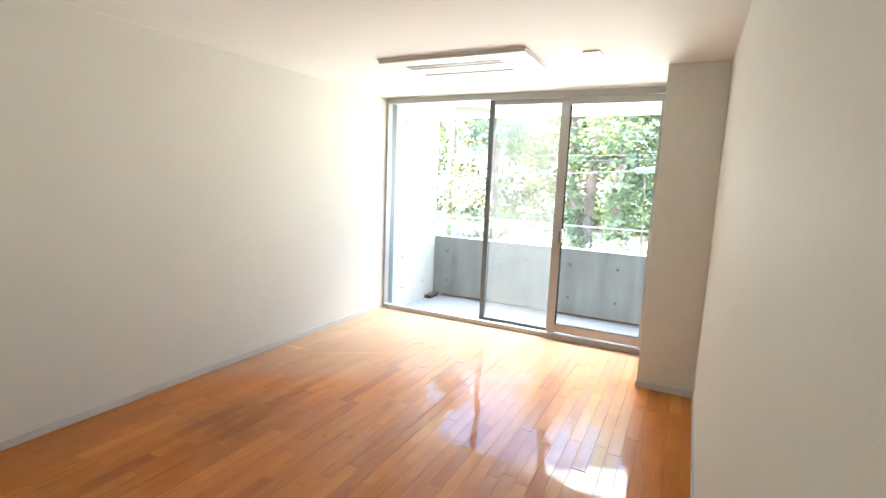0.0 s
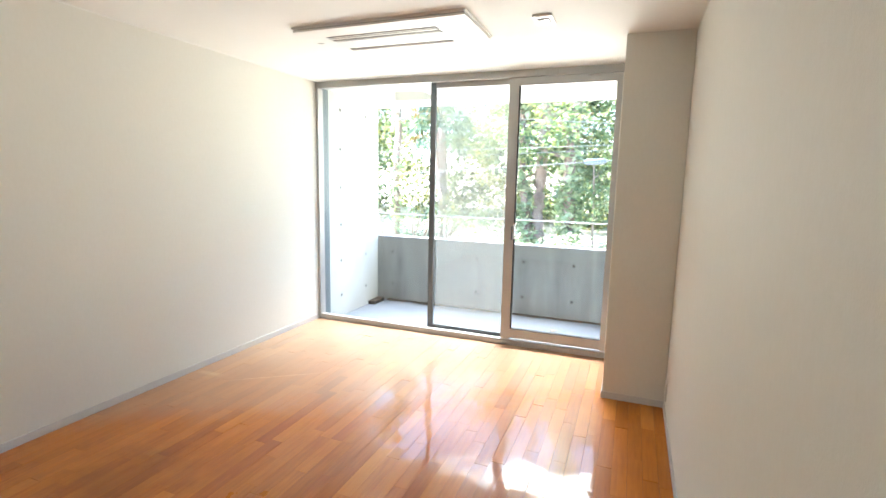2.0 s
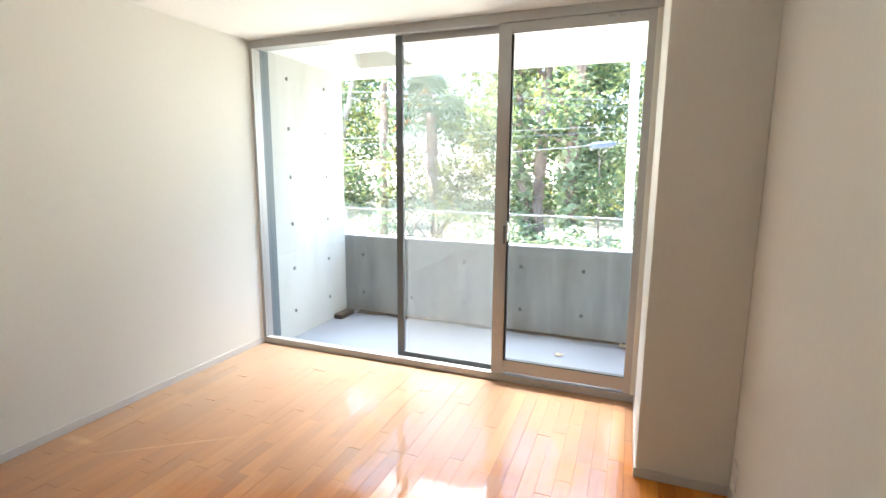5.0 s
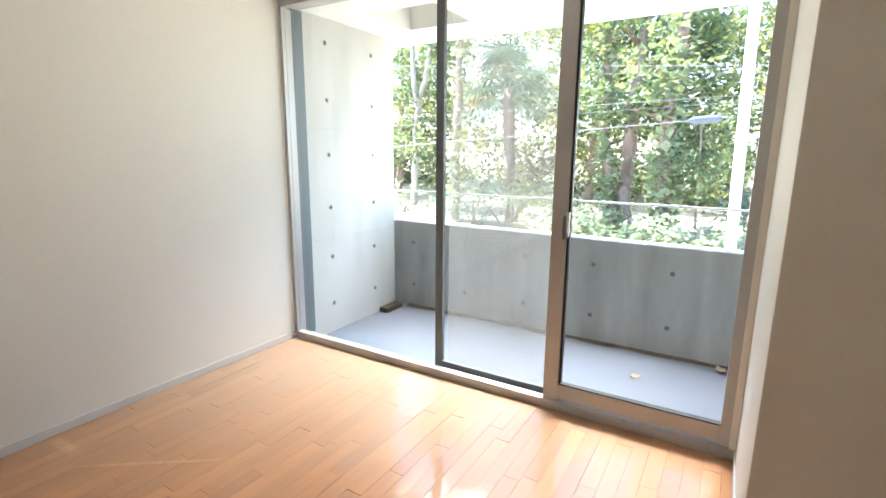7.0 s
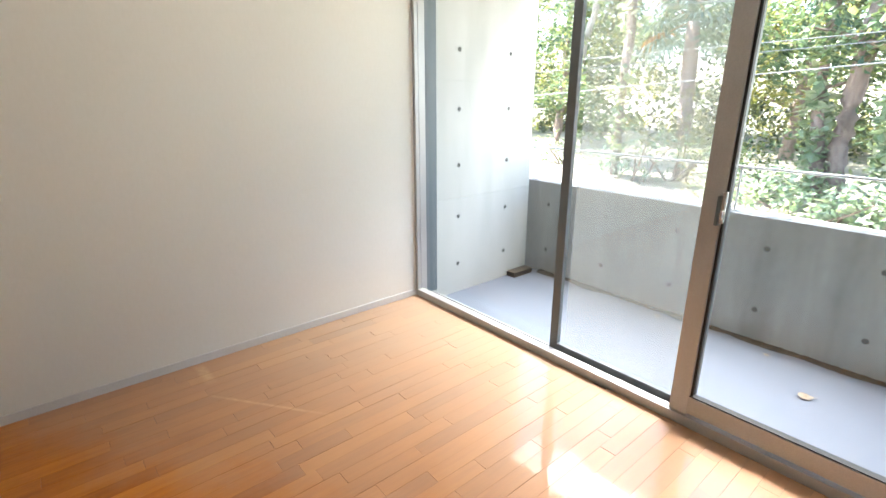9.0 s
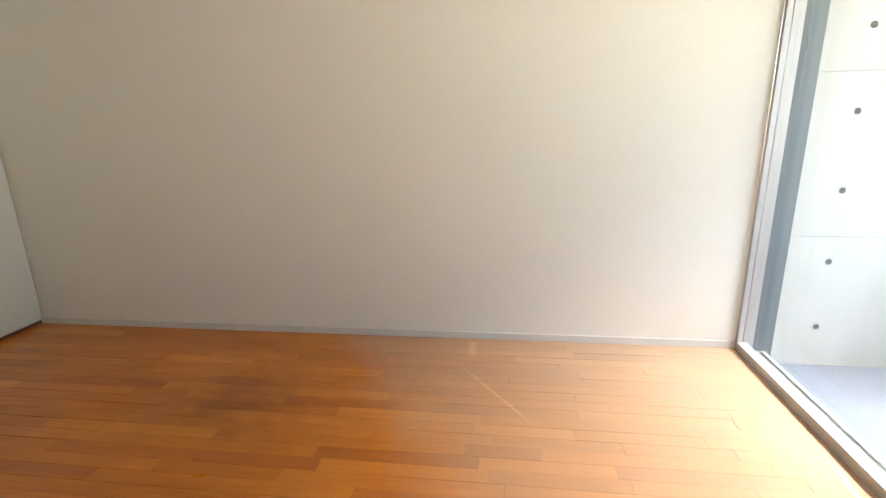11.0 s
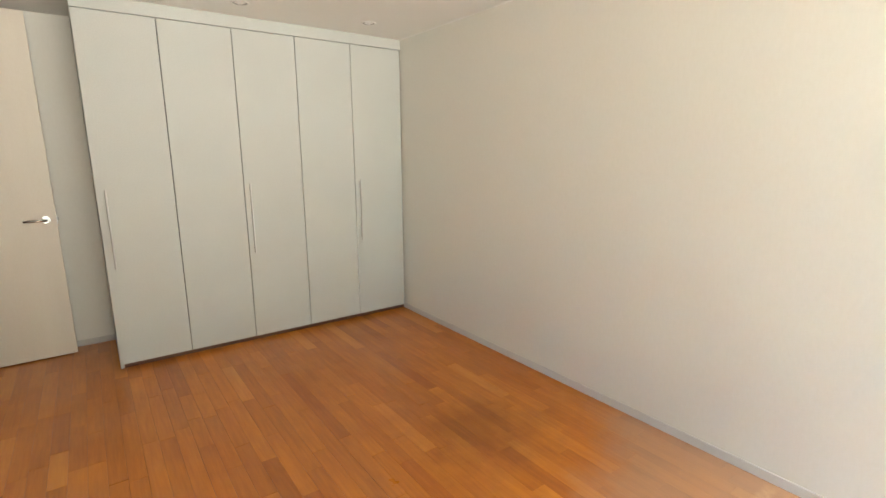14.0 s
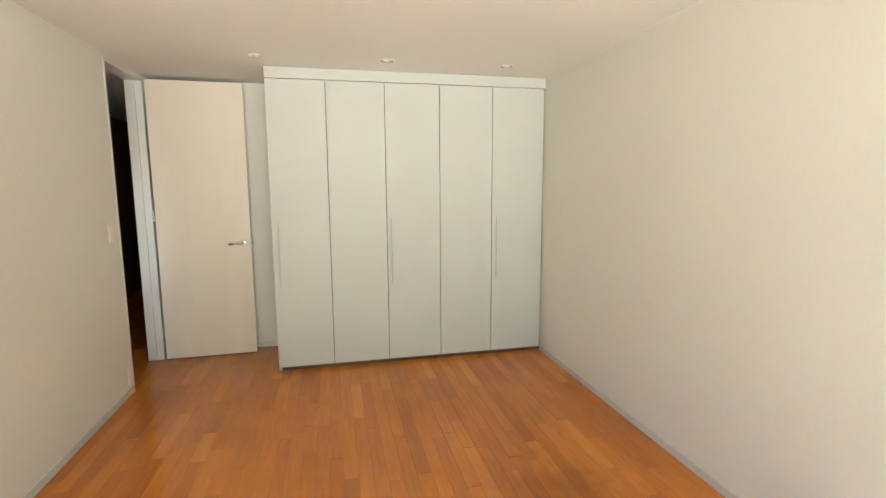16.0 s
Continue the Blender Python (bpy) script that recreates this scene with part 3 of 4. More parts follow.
# ---- room door, standing open ----
door = tagged(empty("bedroom_door", (W - 0.030, -0.512, 0.006)), "cream flush door standing open against the wall", "door")
door.rotation_euler = (0, 0, radians(1.5))
LEAF_W = 0.74
box("leaf", (-LEAF_W, -0.036, 0.004), (0, 0, 2.349), DOORPAINT, door, 0.002)
for s in (1, -1):
    y = 0.0 if s > 0 else -0.036
    rose = part("rose", rod(bmesh.new(), (-LEAF_W + 0.058, y, 0.995), (-LEAF_W + 0.058, y + s * 0.009, 0.995), 0.026, 24), CHROME, door, "round chrome rose")
    lever = bmesh.new()
    tube(lever, [(-LEAF_W + 0.058, y + s * 0.009, 0.995), (-LEAF_W + 0.058, y + s * 0.042, 0.995), (-LEAF_W + 0.068, y + s * 0.052, 0.995), (-LEAF_W + 0.10, y + s * 0.054, 0.995), (-LEAF_W + 0.178, y + s * 0.052, 0.993)],
         [0.0105, 0.0105, 0.0105, 0.0095, 0.008], 14)
    part("lever", lever, CHROME, door, "chrome lever handle")
part("latch_plate", slab(bmesh.new(), (-LEAF_W - 0.0015, -0.028, 0.92), (-LEAF_W, -0.008, 1.07), 0.0005), STEEL, door)
part("latch_bolt", slab(bmesh.new(), (-LEAF_W - 0.012, -0.024, 0.985), (-LEAF_W, -0.012, 1.005), 0.002), STEEL, door)
for z in (0.2, 1.2, 2.15):
    part("hinge", rod(bmesh.new(), (0.008, 0.004, z), (0.008, 0.004, z + 0.09), 0.006, 12), STEEL, door)

# ---- ceiling fixtures ----
ac = tagged(empty("ceiling_air_conditioner", (1.505, 3.405, H)), "white two-way cassette air conditioner flush in the ceiling", "air conditioner")
AW, AD = 0.575, 0.265
box("panel", (-AW, -AD, -0.012), (AW, AD, 0), PLASTIC, ac, 0.003)
box("panel_gap", (-AW + 0.012, -AD + 0.012, -0.016), (AW - 0.012, AD - 0.012, -0.012), SLOTGREY, ac)
box("front_panel", (-AW + 0.006, -AD + 0.006, -0.030), (AW - 0.006, AD - 0.006, -0.016), PLASTIC, ac, 0.004)
for y, d, mat in ((-0.085, 0.028, SLOT), (-0.015, 0.024, SLOT), (0.195, 0.026, SLOTGREY)):
    box("air_slot", (-0.42, y - d, -0.0315), (0.34, y + d, -0.029), mat, ac, 0, "recessed air slot")
    for k in (-1, 1):
        box("louvre", (-0.415, y + k * d * 0.45 - 0.006, -0.0345), (0.335, y + k * d * 0.45 + 0.004, -0.0315), PLASTIC if mat is SLOT else SLOTGREY, ac, 0.001)
box("receiver", (-0.56, -0.01, -0.0315), (-0.52, 0.01, -0.0295), SLOTGREY, ac, 0.001)
part("screw_cap", rod(bmesh.new(), (0.57, 0.2, -0.032), (0.57, 0.2, -0.029), 0.008, 14), PLASTIC, ac)

vent = tagged(empty("ceiling_vent", (2.45, 3.44, H)), "small square white ceiling vent grille", "vent")
box("frame", (-0.056, -0.078, -0.012), (0.056, 0.078, 0), PLASTIC, vent, 0.004)
box("backing", (-0.036, -0.040, -0.0135), (0.036, 0.055, -0.0115), SLOT, vent)
for k in range(7):
    y = -0.034 + k * 0.0135
    box("slat", (-0.034, y, -0.0165), (0.034, y + 0.006, -0.0135), PLASTIC, vent)


def lathe(profile, n=32):
    bm = bmesh.new()
    rings = [[bm.verts.new((r * math.cos(k * 2 * math.pi / n), r * math.sin(k * 2 * math.pi / n), z)) for k in range(n)] for r, z in profile]
    for a, b in zip(rings, rings[1:]):
        for k in range(n):
            bm.faces.new((a[k], a[(k + 1) % n], b[(k + 1) % n], b[k])).smooth = True
    bm.faces.new(rings[-1])
    return bm


light = tagged(empty("recessed_downlight", (1.384, 0.327, H)), "small unlit recessed downlight with a white ring", "downlight", "downlights by the closet")
part("ring", lathe([(0.056, 0.0), (0.056, -0.003), (0.052, -0.006), (0.047, -0.005), (0.044, -0.001)]), PLASTIC, light)
part("reflector", lathe([(0.046, -0.003), (0.040, -0.0015), (0.030, -0.0008)]), SLOTGREY, light, "dull grey reflector")
part("bulb", lathe([(0.022, -0.001), (0.020, -0.006), (0.012, -0.009), (0.004, -0.010)], 20), PLASTIC, light)
copy_thing(light, pose(0.481, 0.346, H))

rosette = tagged(empty("ceiling_socket", (2.288, 0.309, H)), "small round ceiling light socket with metal prongs", "socket")
part("base", lathe([(0.036, 0.0), (0.036, -0.004), (0.030, -0.007), (0.010, -0.008)]), PLASTIC, rosette)
for k in range(3):
    a = k * 2.094
    part("prong", slab(bmesh.new(), (0.016 * math.cos(a) - 0.005, 0.016 * math.sin(a) - 0.003, -0.018), (0.016 * math.cos(a) + 0.005, 0.016 * math.sin(a) + 0.003, -0.007), 0.001), SLOTGREY, rosette)


def plate(name, y, z, h, w, label, category, slots):
    ob = tagged(empty(name, (W, y, z)), label, category)
    box("cover", (-0.008, -w, -h), (0, w, h), PLASTIC, ob, 0.003)
    for dz, hh, ww, mat in slots:
        box("insert", (-0.011, -ww, dz - hh), (-0.007, ww, dz + hh), mat, ob, 0.001)
    return ob


plate("light_switch", 0.275, 1.185, 0.060, 0.035, "white plastic light switch on the wall by the doorway", "switch", ((0.0, 0.042, 0.020, PLASTIC),))
plate("wall_outlet", 0.180, 0.140, 0.060, 0.035, "white double power outlet low on the wall", "outlet",
      ((0.020, 0.012, 0.014, PLASTIC), (-0.020, 0.012, 0.014, PLASTIC), (0.020, 0.005, 0.002, SLOT), (-0.020, 0.005, 0.002, SLOT)))
plate("wall_outlet", 3.800, 0.150, 0.060, 0.035, "white power outlet on the wall beside the column", "outlet",
      ((0.020, 0.012, 0.014, PLASTIC), (-0.020, 0.012, 0.014, PLASTIC)))

# ---- garden beyond the parapet ----
def ground_height(x, y):
    return -0.75 + 0.55 * min(1.0, max(0.0, (y - 8.5) / 4.0)) + 0.02 * max(0.0, y - 14) + 0.10 * noise.noise((x * 0.35, y * 0.35, 0))


def ground_mesh():
    bm = bmesh.new()
    xs = [-400, -120, -50, -30] + [-20 + i * 0.8 for i in range(57)] + [32, 60, 140, 400]
    ys = [-300, -60, -10, 2, 6] + [6.3 + i * 0.7 for i in range(40)] + [40, 60, 120, 500]
    grid = [[bm.verts.new((x, y, ground_height(x, min(y, 45)) if y > 6.1 else -0.75)) for x in xs] for y in ys]
    for a, b in zip(grid, grid[1:]):
        for k in range(len(xs) - 1):
            bm.faces.new((a[k], a[k + 1], b[k + 1], b[k])).smooth = True
    return bm


structure(part("ground", ground_mesh(), EARTH), "pale dry earth slope with sunlit patches", "ground")


def leaves(name, centres, mat, parent, rng, size=0.10, droop=0.3, label="", narrow=0.5):
    """Many small folded leaves at the given places, one mesh."""
    verts, faces = [], []
    for cx, cy, cz in centres:
        a, tilt, s = rng.uniform(0, 6.283), rng.gauss(0.1 - droop, 0.5), size * rng.uniform(0.6, 1.35)
        d = Vector((math.cos(a) * math.cos(tilt), math.sin(a) * math.cos(tilt), math.sin(tilt)))
        sdir = d.cross(Vector((rng.gauss(0, 0.4), rng.gauss(0, 0.4), 1))).normalized() * s * narrow * 0.5
        p, n = Vector((cx, cy, cz)), len(verts)
        up = d.cross(sdir).normalized() * s * 0.10
        verts += [p, p + d * s * 0.4 + sdir + up, p + d * s - up * 1.5, p + d * s * 0.4 - sdir + up, p + d * s * 0.45]
        faces += [(n, n + 1, n + 4), (n + 1, n + 2, n + 4), (n + 2, n + 3, n + 4), (n + 3, n, n + 4)]
    me = bpy.data.meshes.new(name)
    me.from_pydata(verts, [], faces)
    me.materials.append(mat)
    ob = new(name, me)
    if parent:
        ob.parent = parent
    return tagged(ob, label)


def clump_points(rng, clumps, per, spread):
    out = []
    for cx, cy, cz, r in clumps:
        for _ in range(int(per * r * r)):
            v = Vector((rng.gauss(0, 1), rng.gauss(0, 1), rng.gauss(0, 0.55)))
            v = v.normalized() * r * rng.uniform(0.25, 1.0) ** 0.6
            out.append((cx + v.x * spread, cy + v.y * spread, cz + v.z))
    return out


def tree(seed, trunk, radii, label, bark, leaf, low, high, reach, clumps, per=330, size=0.145, limbs=6, droop=0.25, category="tree", ivy=0):
    """A trunk along the given points, limbs, a broken crown, and ivy on the stem if wanted."""
    rng = random.Random(seed)
    base = Vector(trunk[0])
    ob = empty("tree", base)
    rel = [Vector(p) - base for p in trunk]
    fine, rad = [], []
    for i in range(len(rel) - 1):
        for k in range(4):
            u = k / 4
            w = 0.0 if i == 0 and k == 0 else 0.35
            fine.append(rel[i].lerp(rel[i + 1], u) + Vector((rng.gauss(0, radii[i] * w), rng.gauss(0, radii[i] * w), 0)) * 0.5)
            rad.append((radii[i] * (1 - u) + radii[i + 1] * u) * rng.uniform(0.93, 1.08))
    fine.append(rel[-1])
    rad.append(radii[-1])
    rad[0] *= 1.35
    fine[0] = fine[0] - Vector((0, 0, 0.35))
    part("trunk", tube(bmesh.new(), fine, rad, 12), bark, ob)
    ends = []
    for k in range(limbs):
        u = low + (high - low) * (k + rng.random() * 0.6) / max(1, limbs)
        p = fine[min(len(fine) - 2, int(u * (len(fine) - 1)))]
        a = rng.uniform(0, 6.283)
        ln = reach * rng.uniform(0.55, 1.0)
        pts = [p]
        for j in range(1, 5):
            pts.append(p + Vector((math.cos(a + 0.15 * j), math.sin(a + 0.15 * j), 0)) * ln * j / 4 + Vector((rng.gauss(0, 0.05), rng.gauss(0, 0.05), ln * (0.42 * j / 4 - 0.10 * (j / 4) ** 2))))
        r0 = max(0.012, radii[-1] * 0.7)
        part("limb", tube(bmesh.new(), pts, [r0 * (1 - 0.19 * j) for j in range(5)], 7), bark, ob)
        ends += [pts[2], pts[3], pts[4]]
    cl = [(e.x, e.y, e.z, rng.uniform(0.28, 0.55)) for e in ends for _ in range(2)]
    cl = [(x + rng.gauss(0, 0.22), y + rng.gauss(0, 0.22), z + rng.gauss(0, 0.18), r) for x, y, z, r in cl]
    cl += [(x - base.x, y - base.y, z - base.z, r) for x, y, z, r in clumps]
    if cl:
        leaves("crown", clump_points(rng, cl, per, 1.0), leaf, ob, rng, size, droop, "", 0.62)
    if ivy:
        pts = []
        for _ in range(ivy):
            i = rng.randrange(len(fine) - 1)
            p = fine[i].lerp(fine[i + 1], rng.random())
            a, r = rng.uniform(0, 6.283), rad[i] * rng.uniform(0.9, 1.5) + abs(rng.gauss(0, 0.06))
            pts.append((p.x + math.cos(a) * r, p.y + math.sin(a) * r, p.z))
        leaves("ivy", pts, LEAF_D, ob, rng, 0.19, 0.6, "pale green climbing ivy", 0.85)
    return tagged(ob, label, category, "garden trees")


tree(11, [(-5.3, 14, -0.6), (-5.25, 14, 1.2), (-5.2, 14, 2.7), (-5.35, 14, 4.2), (-5.3, 14.1, 6)], [0.11, 0.095, 0.085, 0.06, 0.03],
     "pale grey forked tree with airy green leaves", BARKPALE, LEAF_A, 0.25, 0.9, 1.5, [(-5.9, 14.4, 3.6, 0.8), (-4.6, 14.5, 3.0, 0.6), (-5.9, 14.6, 1.9, 0.7), (-4.7, 14.3, 4.6, 0.8), (-5.4, 15, 0.5, 0.6)], limbs=6)
tree(12, [(-5.2, 14.05, 2.6), (-4.95, 14.05, 3.3), (-4.75, 14.05, 4.2), (-4.6, 14.1, 6)], [0.08, 0.08, 0.07, 0.03],
     "second leaning stem of the pale forked tree", BARKPALE, LEAF_A, 0.5, 0.95, 1.0, [(-4.2, 14.3, 4.0, 0.7)], limbs=3)
tree(13, [(-3.05, 12.5, -0.5), (-3.05, 12.5, 1.5), (-2.99, 12.5, 3.7), (-2.95, 12.5, 6.2)], [0.10, 0.095, 0.09, 0.06],
     "slender brown trunk wrapped in dry creeper", BARK, LEAF_A, 0.75, 0.98, 1.2, [(-3.3, 13, 4.6, 0.8)], limbs=4, ivy=260)
tree(14, [(0.66, 13, -0.45), (0.45, 13, 0.6), (0.29, 13, 1.55), (0.2, 13, 3.8), (0.15, 13, 6)], [0.13, 0.10, 0.09, 0.08, 0.05],
     "ivy-covered tree stem leaning from a shared root", BARK, LEAF_A, 0.5, 0.95, 1.5, [(-0.3, 13.4, 3.3, 0.6), (-0.1, 13.5, 2.2, 0.6)], limbs=5, ivy=750)
tree(15, [(0.72, 13.05, -0.45), (0.72, 13.05, 0.6), (0.78, 13.05, 1.6), (0.86, 13.05, 3.5), (0.92, 13.05, 6.2)], [0.19, 0.165, 0.145, 0.12, 0.08],
     "sturdy brown tree trunk with green crown", BARK, LEAF_A, 0.55, 0.95, 1.7, [(0.8, 12.5, 2.3, 0.45), (0.45, 12.3, 2.1, 0.40), (1.2, 13.6, 3.4, 0.7), (1.1, 13.7, 2.6, 0.6)], limbs=7)
tree(16, [(1.62, 12.3, -0.35), (1.6, 12.3, 0.6), (1.55, 12.3, 1.5), (1.63, 12.3, 3.4), (1.8, 12.3, 6)], [0.18, 0.155, 0.14, 0.12, 0.08],
     "old tree trunk hung with pale ivy", BARK, LEAF_A, 0.55, 0.95, 1.5, [(2.4, 12.8, 3.6, 0.6), (2.2, 13.2, 2.6, 0.5)], limbs=5, ivy=850)
tree(17, [(2.22, 12, -0.4), (2.18, 12, 0.6), (2.12, 12, 1.9)], [0.028, 0.024, 0.012],
     "young thin tree with fresh green leaves", BARK, LEAF_A, 0.55, 0.98, 0.6, [(2.1, 12, 1.55, 0.42), (2.3, 12.1, 1.1, 0.36), (1.95, 12.1, 1.0, 0.32)], limbs=4, per=420, size=0.08)
tree(18, [(3.6, 16, -0.3), (3.5, 16, 2), (3.6, 16, 5)], [0.14, 0.11, 0.06],
     "green broadleaf tree further back", BARK, LEAF_A, 0.3, 0.95, 2.0, [(3.1, 15.6, 1.2, 0.7), (3.8, 15.5, 4.2, 0.9)], limbs=7, size=0.13)
tree(19, [(-8.0, 17, -0.3), (-7.9, 17, 2), (-7.8, 17, 6)], [0.16, 0.12, 0.06],
     "dark green tree behind the forked tree", BARK, LEAF_A, 0.25, 0.95, 2.2, [], limbs=8, size=0.13)
tree(20, [(-1.2, 17.5, -0.3), (-1.1, 17.5, 2.5), (-0.9, 17.5, 6.5)], [0.15, 0.12, 0.06],
     "green broadleaf tree behind the palm", BARK, LEAF_B, 0.3, 0.95, 2.2, [], limbs=8, size=0.13)


def bush(seed, at, r, label, mat, n, size, narrow=0.5, droop=0.3):
    rng = random.Random(seed)
    ob = empty("shrub", at)
    cl = []
    for _ in range(16):
        a, q, z = rng.uniform(0, 6.283), r[0] * math.sqrt(rng.random()), r[1] * rng.uniform(0.1, 1.0)
        cl.append((math.cos(a) * q, math.sin(a) * q * 0.5, z, 0.28 + 0.22 * rng.random()))
    for k in range(6):
        c = cl[k]
        part("stem", tube(bmesh.new(), [(0.1 * k - 0.3, 0, -0.1), (c[0] * 0.5, c[1] * 0.5, c[2] * 0.5), (c[0], c[1], c[2])], [0.03, 0.02, 0.008], 7), BARK, ob)
    leaves("foliage", clump_points(rng, cl, n, 1.1), mat, ob, rng, size, droop, "", narrow)
    return tagged(ob, label, "shrub", "garden shrubs")


bush(31, (-1.7, 12.6, -0.35), (1.5, 1.95), "feathery yellow-green garden shrub", LEAF_B, 560, 0.10, 0.35, 0.1)
bush(32, (-2.4, 12.2, -0.35), (0.9, 1.1), "low blue-green garden shrub", LEAF_C, 420, 0.10, 0.4)
bush(33, (-4.4, 12.8, -0.45), (0.9, 0.8), "small green shrub by the forked tree", LEAF_A, 360, 0.09)
bush(34, (1.0, 11.2, -0.45), (1.5, 0.62), "ivy thicket at the foot of the trees", LEAF_D, 620, 0.10, 0.85)
bush(35, (2.3, 11.4, -0.45), (0.9, 0.55), "low ivy thicket near the pole", LEAF_D, 460, 0.10, 0.85)
bush(36, (-0.3, 12.0, -0.4), (0.7, 0.9), "dark green shrub beside the tree stems", LEAF_A, 420, 0.09)
bush(37, (3.0, 13.5, -0.4), (0.6, 1.1), "dark green conifer-like shrub behind the pole", LEAF_C, 360, 0.14, 0.25)


def palm():
    rng = random.Random(41)
    ob = empty("fan_palm", (-1.98, 13.2, -0.3))
    top = Vector((-0.08, 0, 3.15))
    pts = [Vector((0, 0, -0.3)), Vector((0.02, 0, 1.2)), Vector((-0.04, 0, 2.4)), top]
    part("trunk", tube(bmesh.new(), pts, [0.15, 0.13, 0.15, 0.12], 12), BARK, ob, "shaggy brown palm trunk")
    for k in range(34):
        a = k * 2.399
        el = rng.uniform(-0.75, 1.1)
        d = Vector((math.cos(a) * math.cos(el), math.sin(a) * math.cos(el), math.sin(el)))
        ln = rng.uniform(0.55, 0.85)
        tip = top + d * ln
        bm = bmesh.new()
        tube(bm, [top, top + d * ln * 0.5 + Vector((0, 0, 0.04)), tip], [0.014, 0.011, 0.008], 5)
        side_v = d.cross(Vector((0, 0, 1))).normalized()
        upv = side_v.cross(d).normalized()
        for j in range(17):
            b = radians(-125 + 250 * j / 16)
            bd = (d * math.cos(b) + side_v * math.sin(b)).normalized()
            bl = rng.uniform(0.46, 0.62)
            wv = bd.cross(upv).normalized() * 0.030
            mid_p = tip + bd * bl * 0.6 + upv * 0.03
            end = tip + bd * bl + Vector((0, 0, -0.10 - 0.08 * rng.random()))
            v = [bm.verts.new(q) for q in (tip, mid_p + wv, mid_p - wv, end)]
            bm.faces.new((v[0], v[1], v[2]))
            bm.faces.new((v[1], v[3], v[2]))
        part("frond", bm, LEAF_E if k in (4, 9, 17) else LEAF_C, ob, "drying orange-brown frond" if k in (4, 9, 17) else "")
    return tagged(ob, "shaggy fan palm with blue-green fronds", "palm tree")


palm()


def far_wood(seed, count, y0, y1, z0, z1, per, x0=-17, x1=9):
    rng = random.Random(seed)
    cl = []
    while len(cl) < count:
        x, y, z = rng.uniform(x0, x1), rng.uniform(y0, y1), rng.uniform(z0, z1)
        if noise.noise((x * 0.45, y * 0.3, z * 0.6 + seed)) < -0.06:
            continue
        cl.append((x, y, z, rng.uniform(0.35, 0.95)))
    return clump_points(rng, cl, per, 1.15), rng


for seed, count, y0, y1, z0, z1, per, size, mat, words in (
        (51, 820, 18.5, 25.0, -0.2, 8.0, 150, 0.25, LEAF_F, "broken green foliage of the wood behind the garden"),
        (52, 120, 15.6, 18.5, 0.4, 6.5, 220, 0.15, LEAF_A, "dark green foliage between the garden trees"),
        (53, 90, 15.0, 17.0, 0.3, 5.5, 200, 0.14, LEAF_B, "yellowing sprays of foliage among the trees")):
    pts, rng_w = far_wood(seed, count, y0, y1, z0, z1, per)
    tagged(leaves("far_wood", pts, mat, None, rng_w, size, 0.2), words, "woods", kind="stuff")


def wire(name, a, b, sag, r, label):
    bm = bmesh.new()
    a, b = Vector(a), Vector(b)
    pts = [a.lerp(b, k / 24) - Vector((0, 0, sag * 4 * (k / 24) * (1 - k / 24))) for k in range(25)]
    tube(bm, pts, [r] * 25, 6)
    return tagged(part(name, bm, CABLE), label, "cable", "overhead cables")


pole = tagged(empty("utility_pole", (2.80, 10.0, -0.6)), "pale concrete utility pole beside the garden", "utility pole")
part("shaft", rod(bmesh.new(), (0, 0, -0.4), (-0.16, 0, 7.5), 0.072, 20, 0.062), POLE, pole)
for z in (3.0, 3.35):
    part("clamp_band", rod(bmesh.new(), (-0.066, 0, z), (-0.067, 0, z + 0.05), 0.075, 20), STEEL, pole)
for (za, zb) in ((2.96, 2.51), (2.84, 2.42), (2.03, 2.14), (1.88, 2.06)):
    slope = (zb - za) / 5.5
    wire("overhead_cable", (-9.0, 10.0, za - slope * 6.0), (2.66, 9.9, zb), 0.02, 0.0055, "thin pale overhead cable strung from the pole")
    wire("overhead_cable", (2.66, 9.9, zb), (12.0, 10.0, zb - 0.1), 0.1, 0.0055, "thin pale overhead cable beyond the pole")
wire("overhead_cable", (-9.0, 10.0, 1.02), (2.66, 9.9, 1.87), -0.01, 0.009, "thicker grey overhead cable carrying a joint box")
closure = tagged(empty("cable_closure", (2.30, 9.92, 1.845)), "blue-grey cable joint box hung on the wire", "cable box")
closure.rotation_euler = (0, radians(-4), 0)
bmx = rod(bmesh.new(), (-0.16, 0, 0), (0.16, 0, 0), 0.055, 18)
part("casing", bmx, CLOSURE, closure)
for s in (-1, 1):
    part("end_cap", rod(bmesh.new(), (s * 0.16, 0, 0), (s * 0.20, 0, 0), 0.04, 14, 0.025), CLOSURE, closure)

# ---- floor boards ----
def board_mesh(w, ln):
    bm = bmesh.new()
    g, c = 0.0003, 0.0006
    x0, x1, y0, y1 = g, w - g, g, ln - g
    lo = [bm.verts.new(p) for p in ((x0, y0, -0.006), (x1, y0, -0.006), (x1, y1, -0.006), (x0, y1, -0.006))]
    mi = [bm.verts.new(p) for p in ((x0, y0, -c), (x1, y0, -c), (x1, y1, -c), (x0, y1, -c))]
    hi = [bm.verts.new(p) for p in ((x0 + c, y0 + c, 0), (x1 - c, y0 + c, 0), (x1 - c, y1 - c, 0), (x0 + c, y1 - c, 0))]
    for a, b in ((lo, mi), (mi, hi)):
        for k in range(4):
            bm.faces.new((a[k], a[(k + 1) % 4], b[(k + 1) % 4], b[k]))
    bm.faces.new(hi)
    return bm


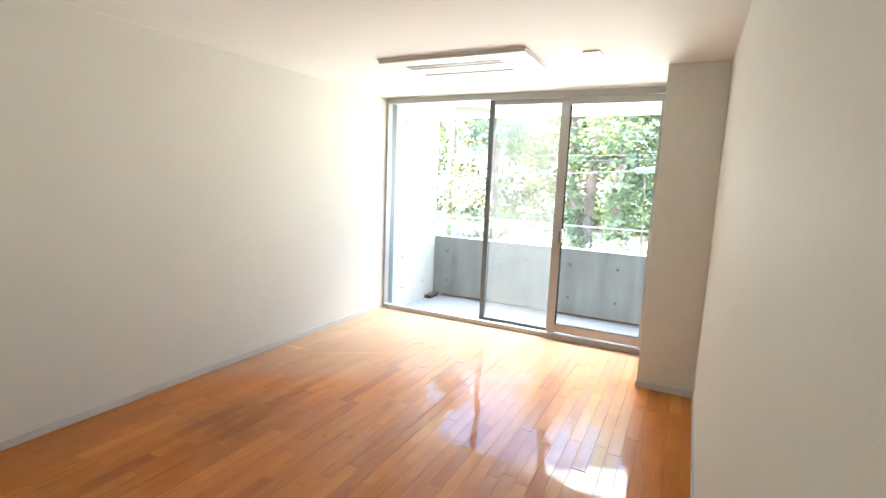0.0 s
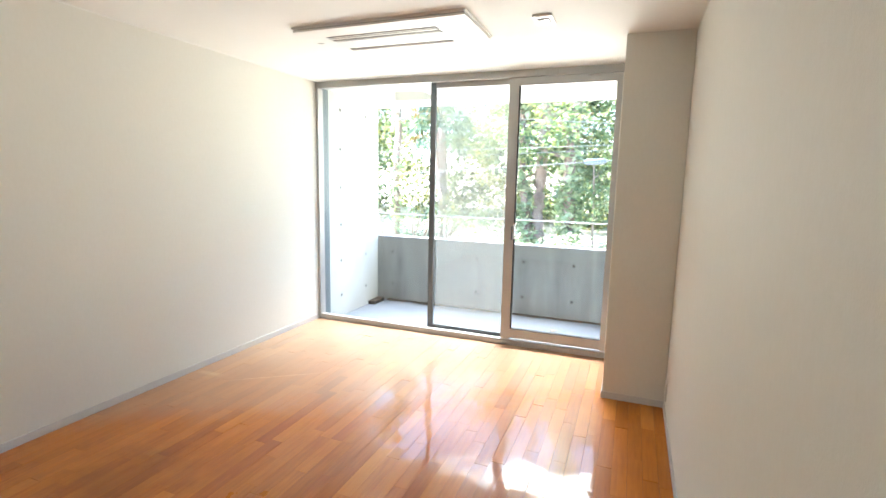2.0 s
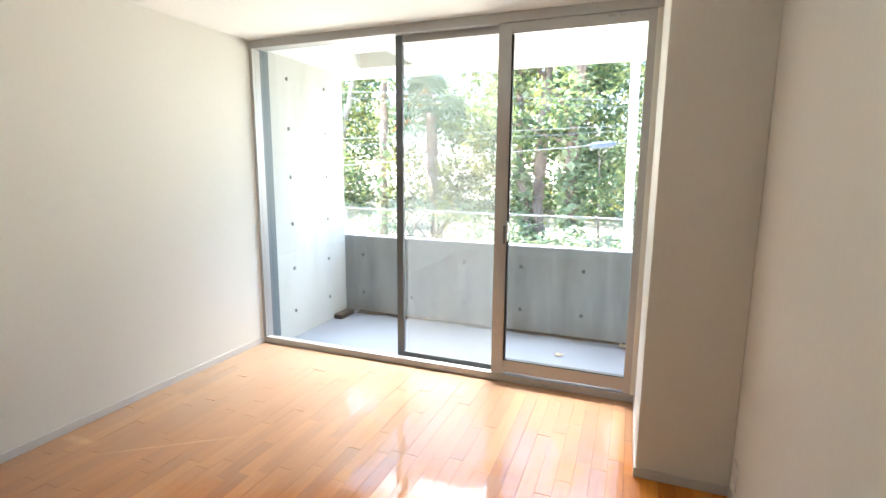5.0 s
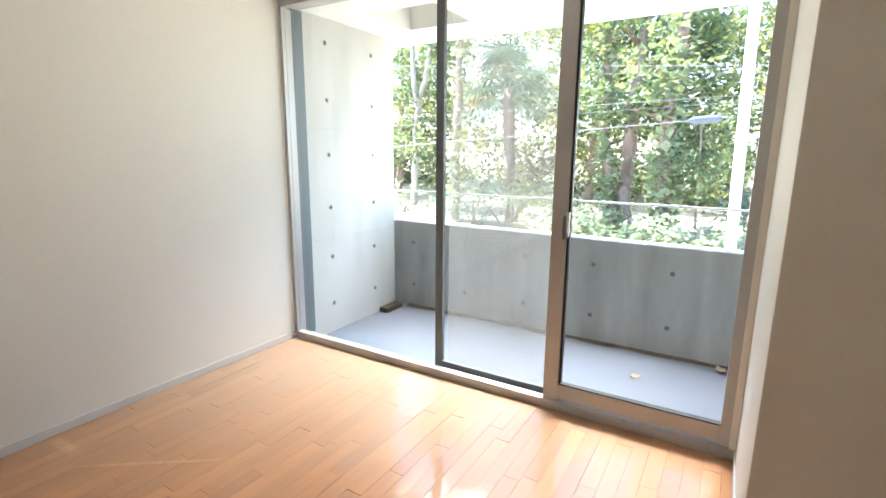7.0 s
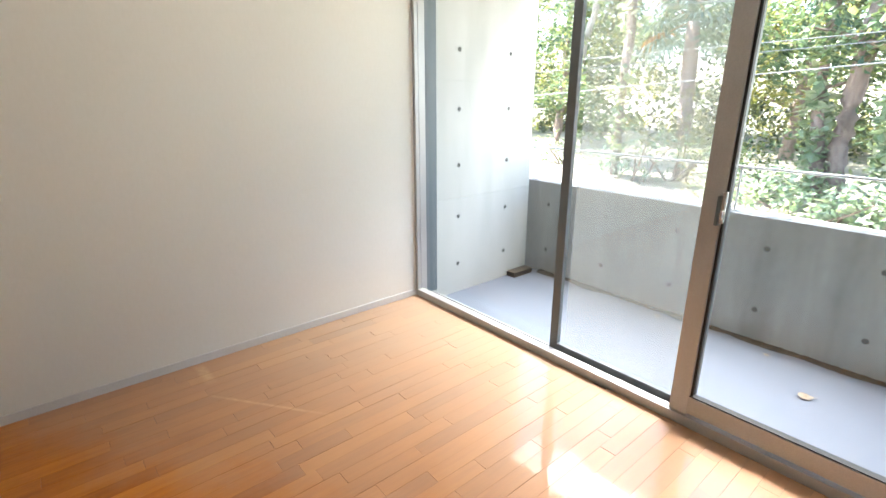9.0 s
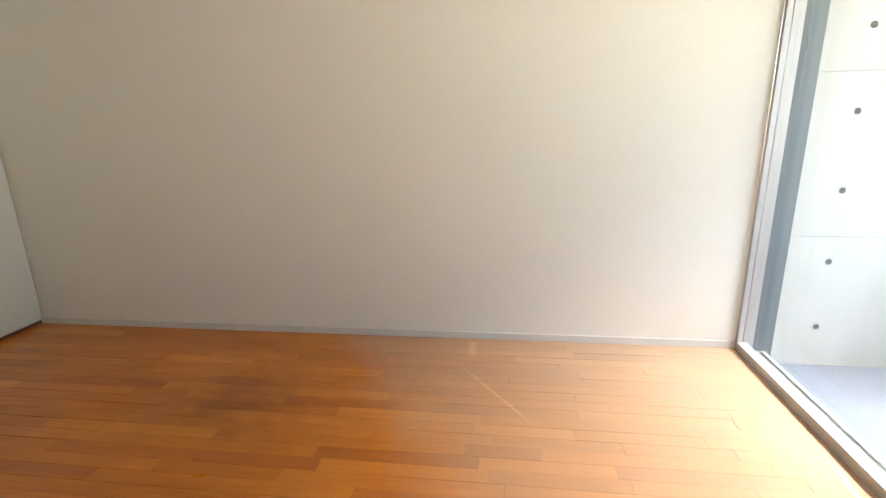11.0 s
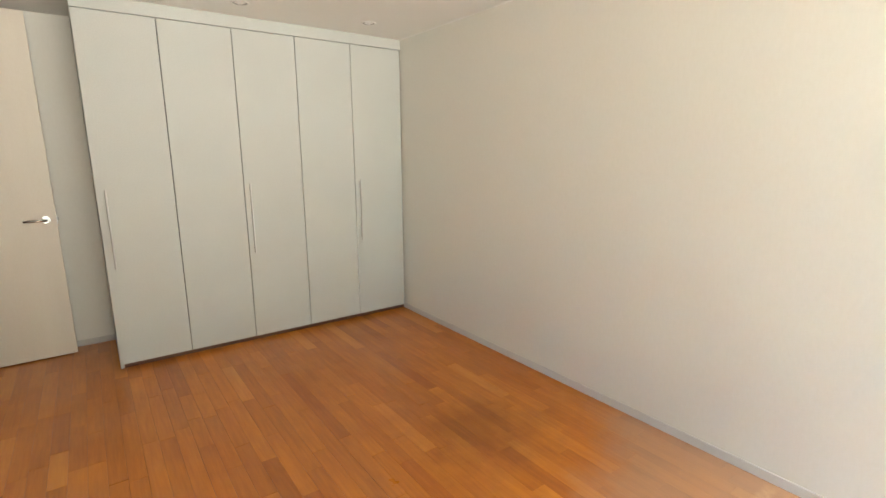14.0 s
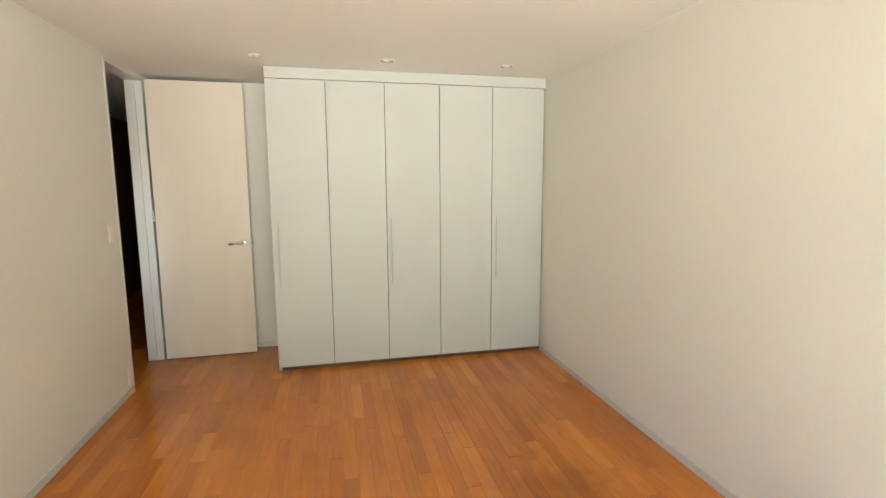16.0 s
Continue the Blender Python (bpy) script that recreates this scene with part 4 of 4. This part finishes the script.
floor = structure(box("floor", (-0.0, BACK, -0.1), (W, WIN, -0.0055), JOINT), "varnished orange maple strip floor", "floor")
BW = 0.0747
LENGTHS = (0.32, 0.45, 0.55, 0.70, 0.90)
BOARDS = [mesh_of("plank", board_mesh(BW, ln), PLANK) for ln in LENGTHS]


def lay(x_from, x_to, y_from, y_to, seed):
    rng = random.Random(seed)
    out = []
    x = x_from
    while x < x_to - 0.01:
        y = y_from - rng.random() * 0.3
        while y < y_to - 0.02:
            k = rng.choices(range(5), (1, 2, 3, 3, 2))[0]
            if y >= y_from and y + LENGTHS[k] <= y_to and x + BW <= x_to:
                out.append((x, y, k, LENGTHS[k], BW))
            else:
                y0, y1 = max(y, y_from), min(y + LENGTHS[k], y_to)
                if y1 - y0 > 0.01:
                    out.append((x, y0, -1, y1 - y0, min(BW, x_to - x)))
            y += LENGTHS[k]
        x += BW
    return out


def joined(name, items, parent, zoff=0.0):
    verts, faces = [], []
    for x, y, k, ln, w in items:
        bm = board_mesh(w, ln)
        bm.verts.index_update()
        n = len(verts)
        verts += [(v.co.x + x, v.co.y + y, v.co.z + zoff) for v in bm.verts]
        faces += [tuple(v.index + n for v in f.verts) for f in bm.faces]
        bm.free()
    me = bpy.data.meshes.new(name)
    me.from_pydata(verts, [], faces)
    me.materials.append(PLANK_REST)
    ob = new(name, me)
    ob.parent = parent
    return tagged(ob, "varnished maple strips", kind="stuff")


items = lay(0.0, W, BACK, WIN, 61)
whole = [i for i in items if i[2] >= 0 and 0.3 < i[1] < WIN]
whole.sort(key=lambda i: abs(i[0] - 1.3) + abs(i[1] - 2.4) * 0.6)
near = set(whole[:298])
TILT = random.Random(63)
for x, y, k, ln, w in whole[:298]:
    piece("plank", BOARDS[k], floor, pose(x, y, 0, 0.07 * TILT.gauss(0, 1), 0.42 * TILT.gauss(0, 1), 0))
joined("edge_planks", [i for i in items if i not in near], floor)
joined("corridor_planks", lay(W, CX + 1.15, -5.0, 1.2, 62), corridor_floor)
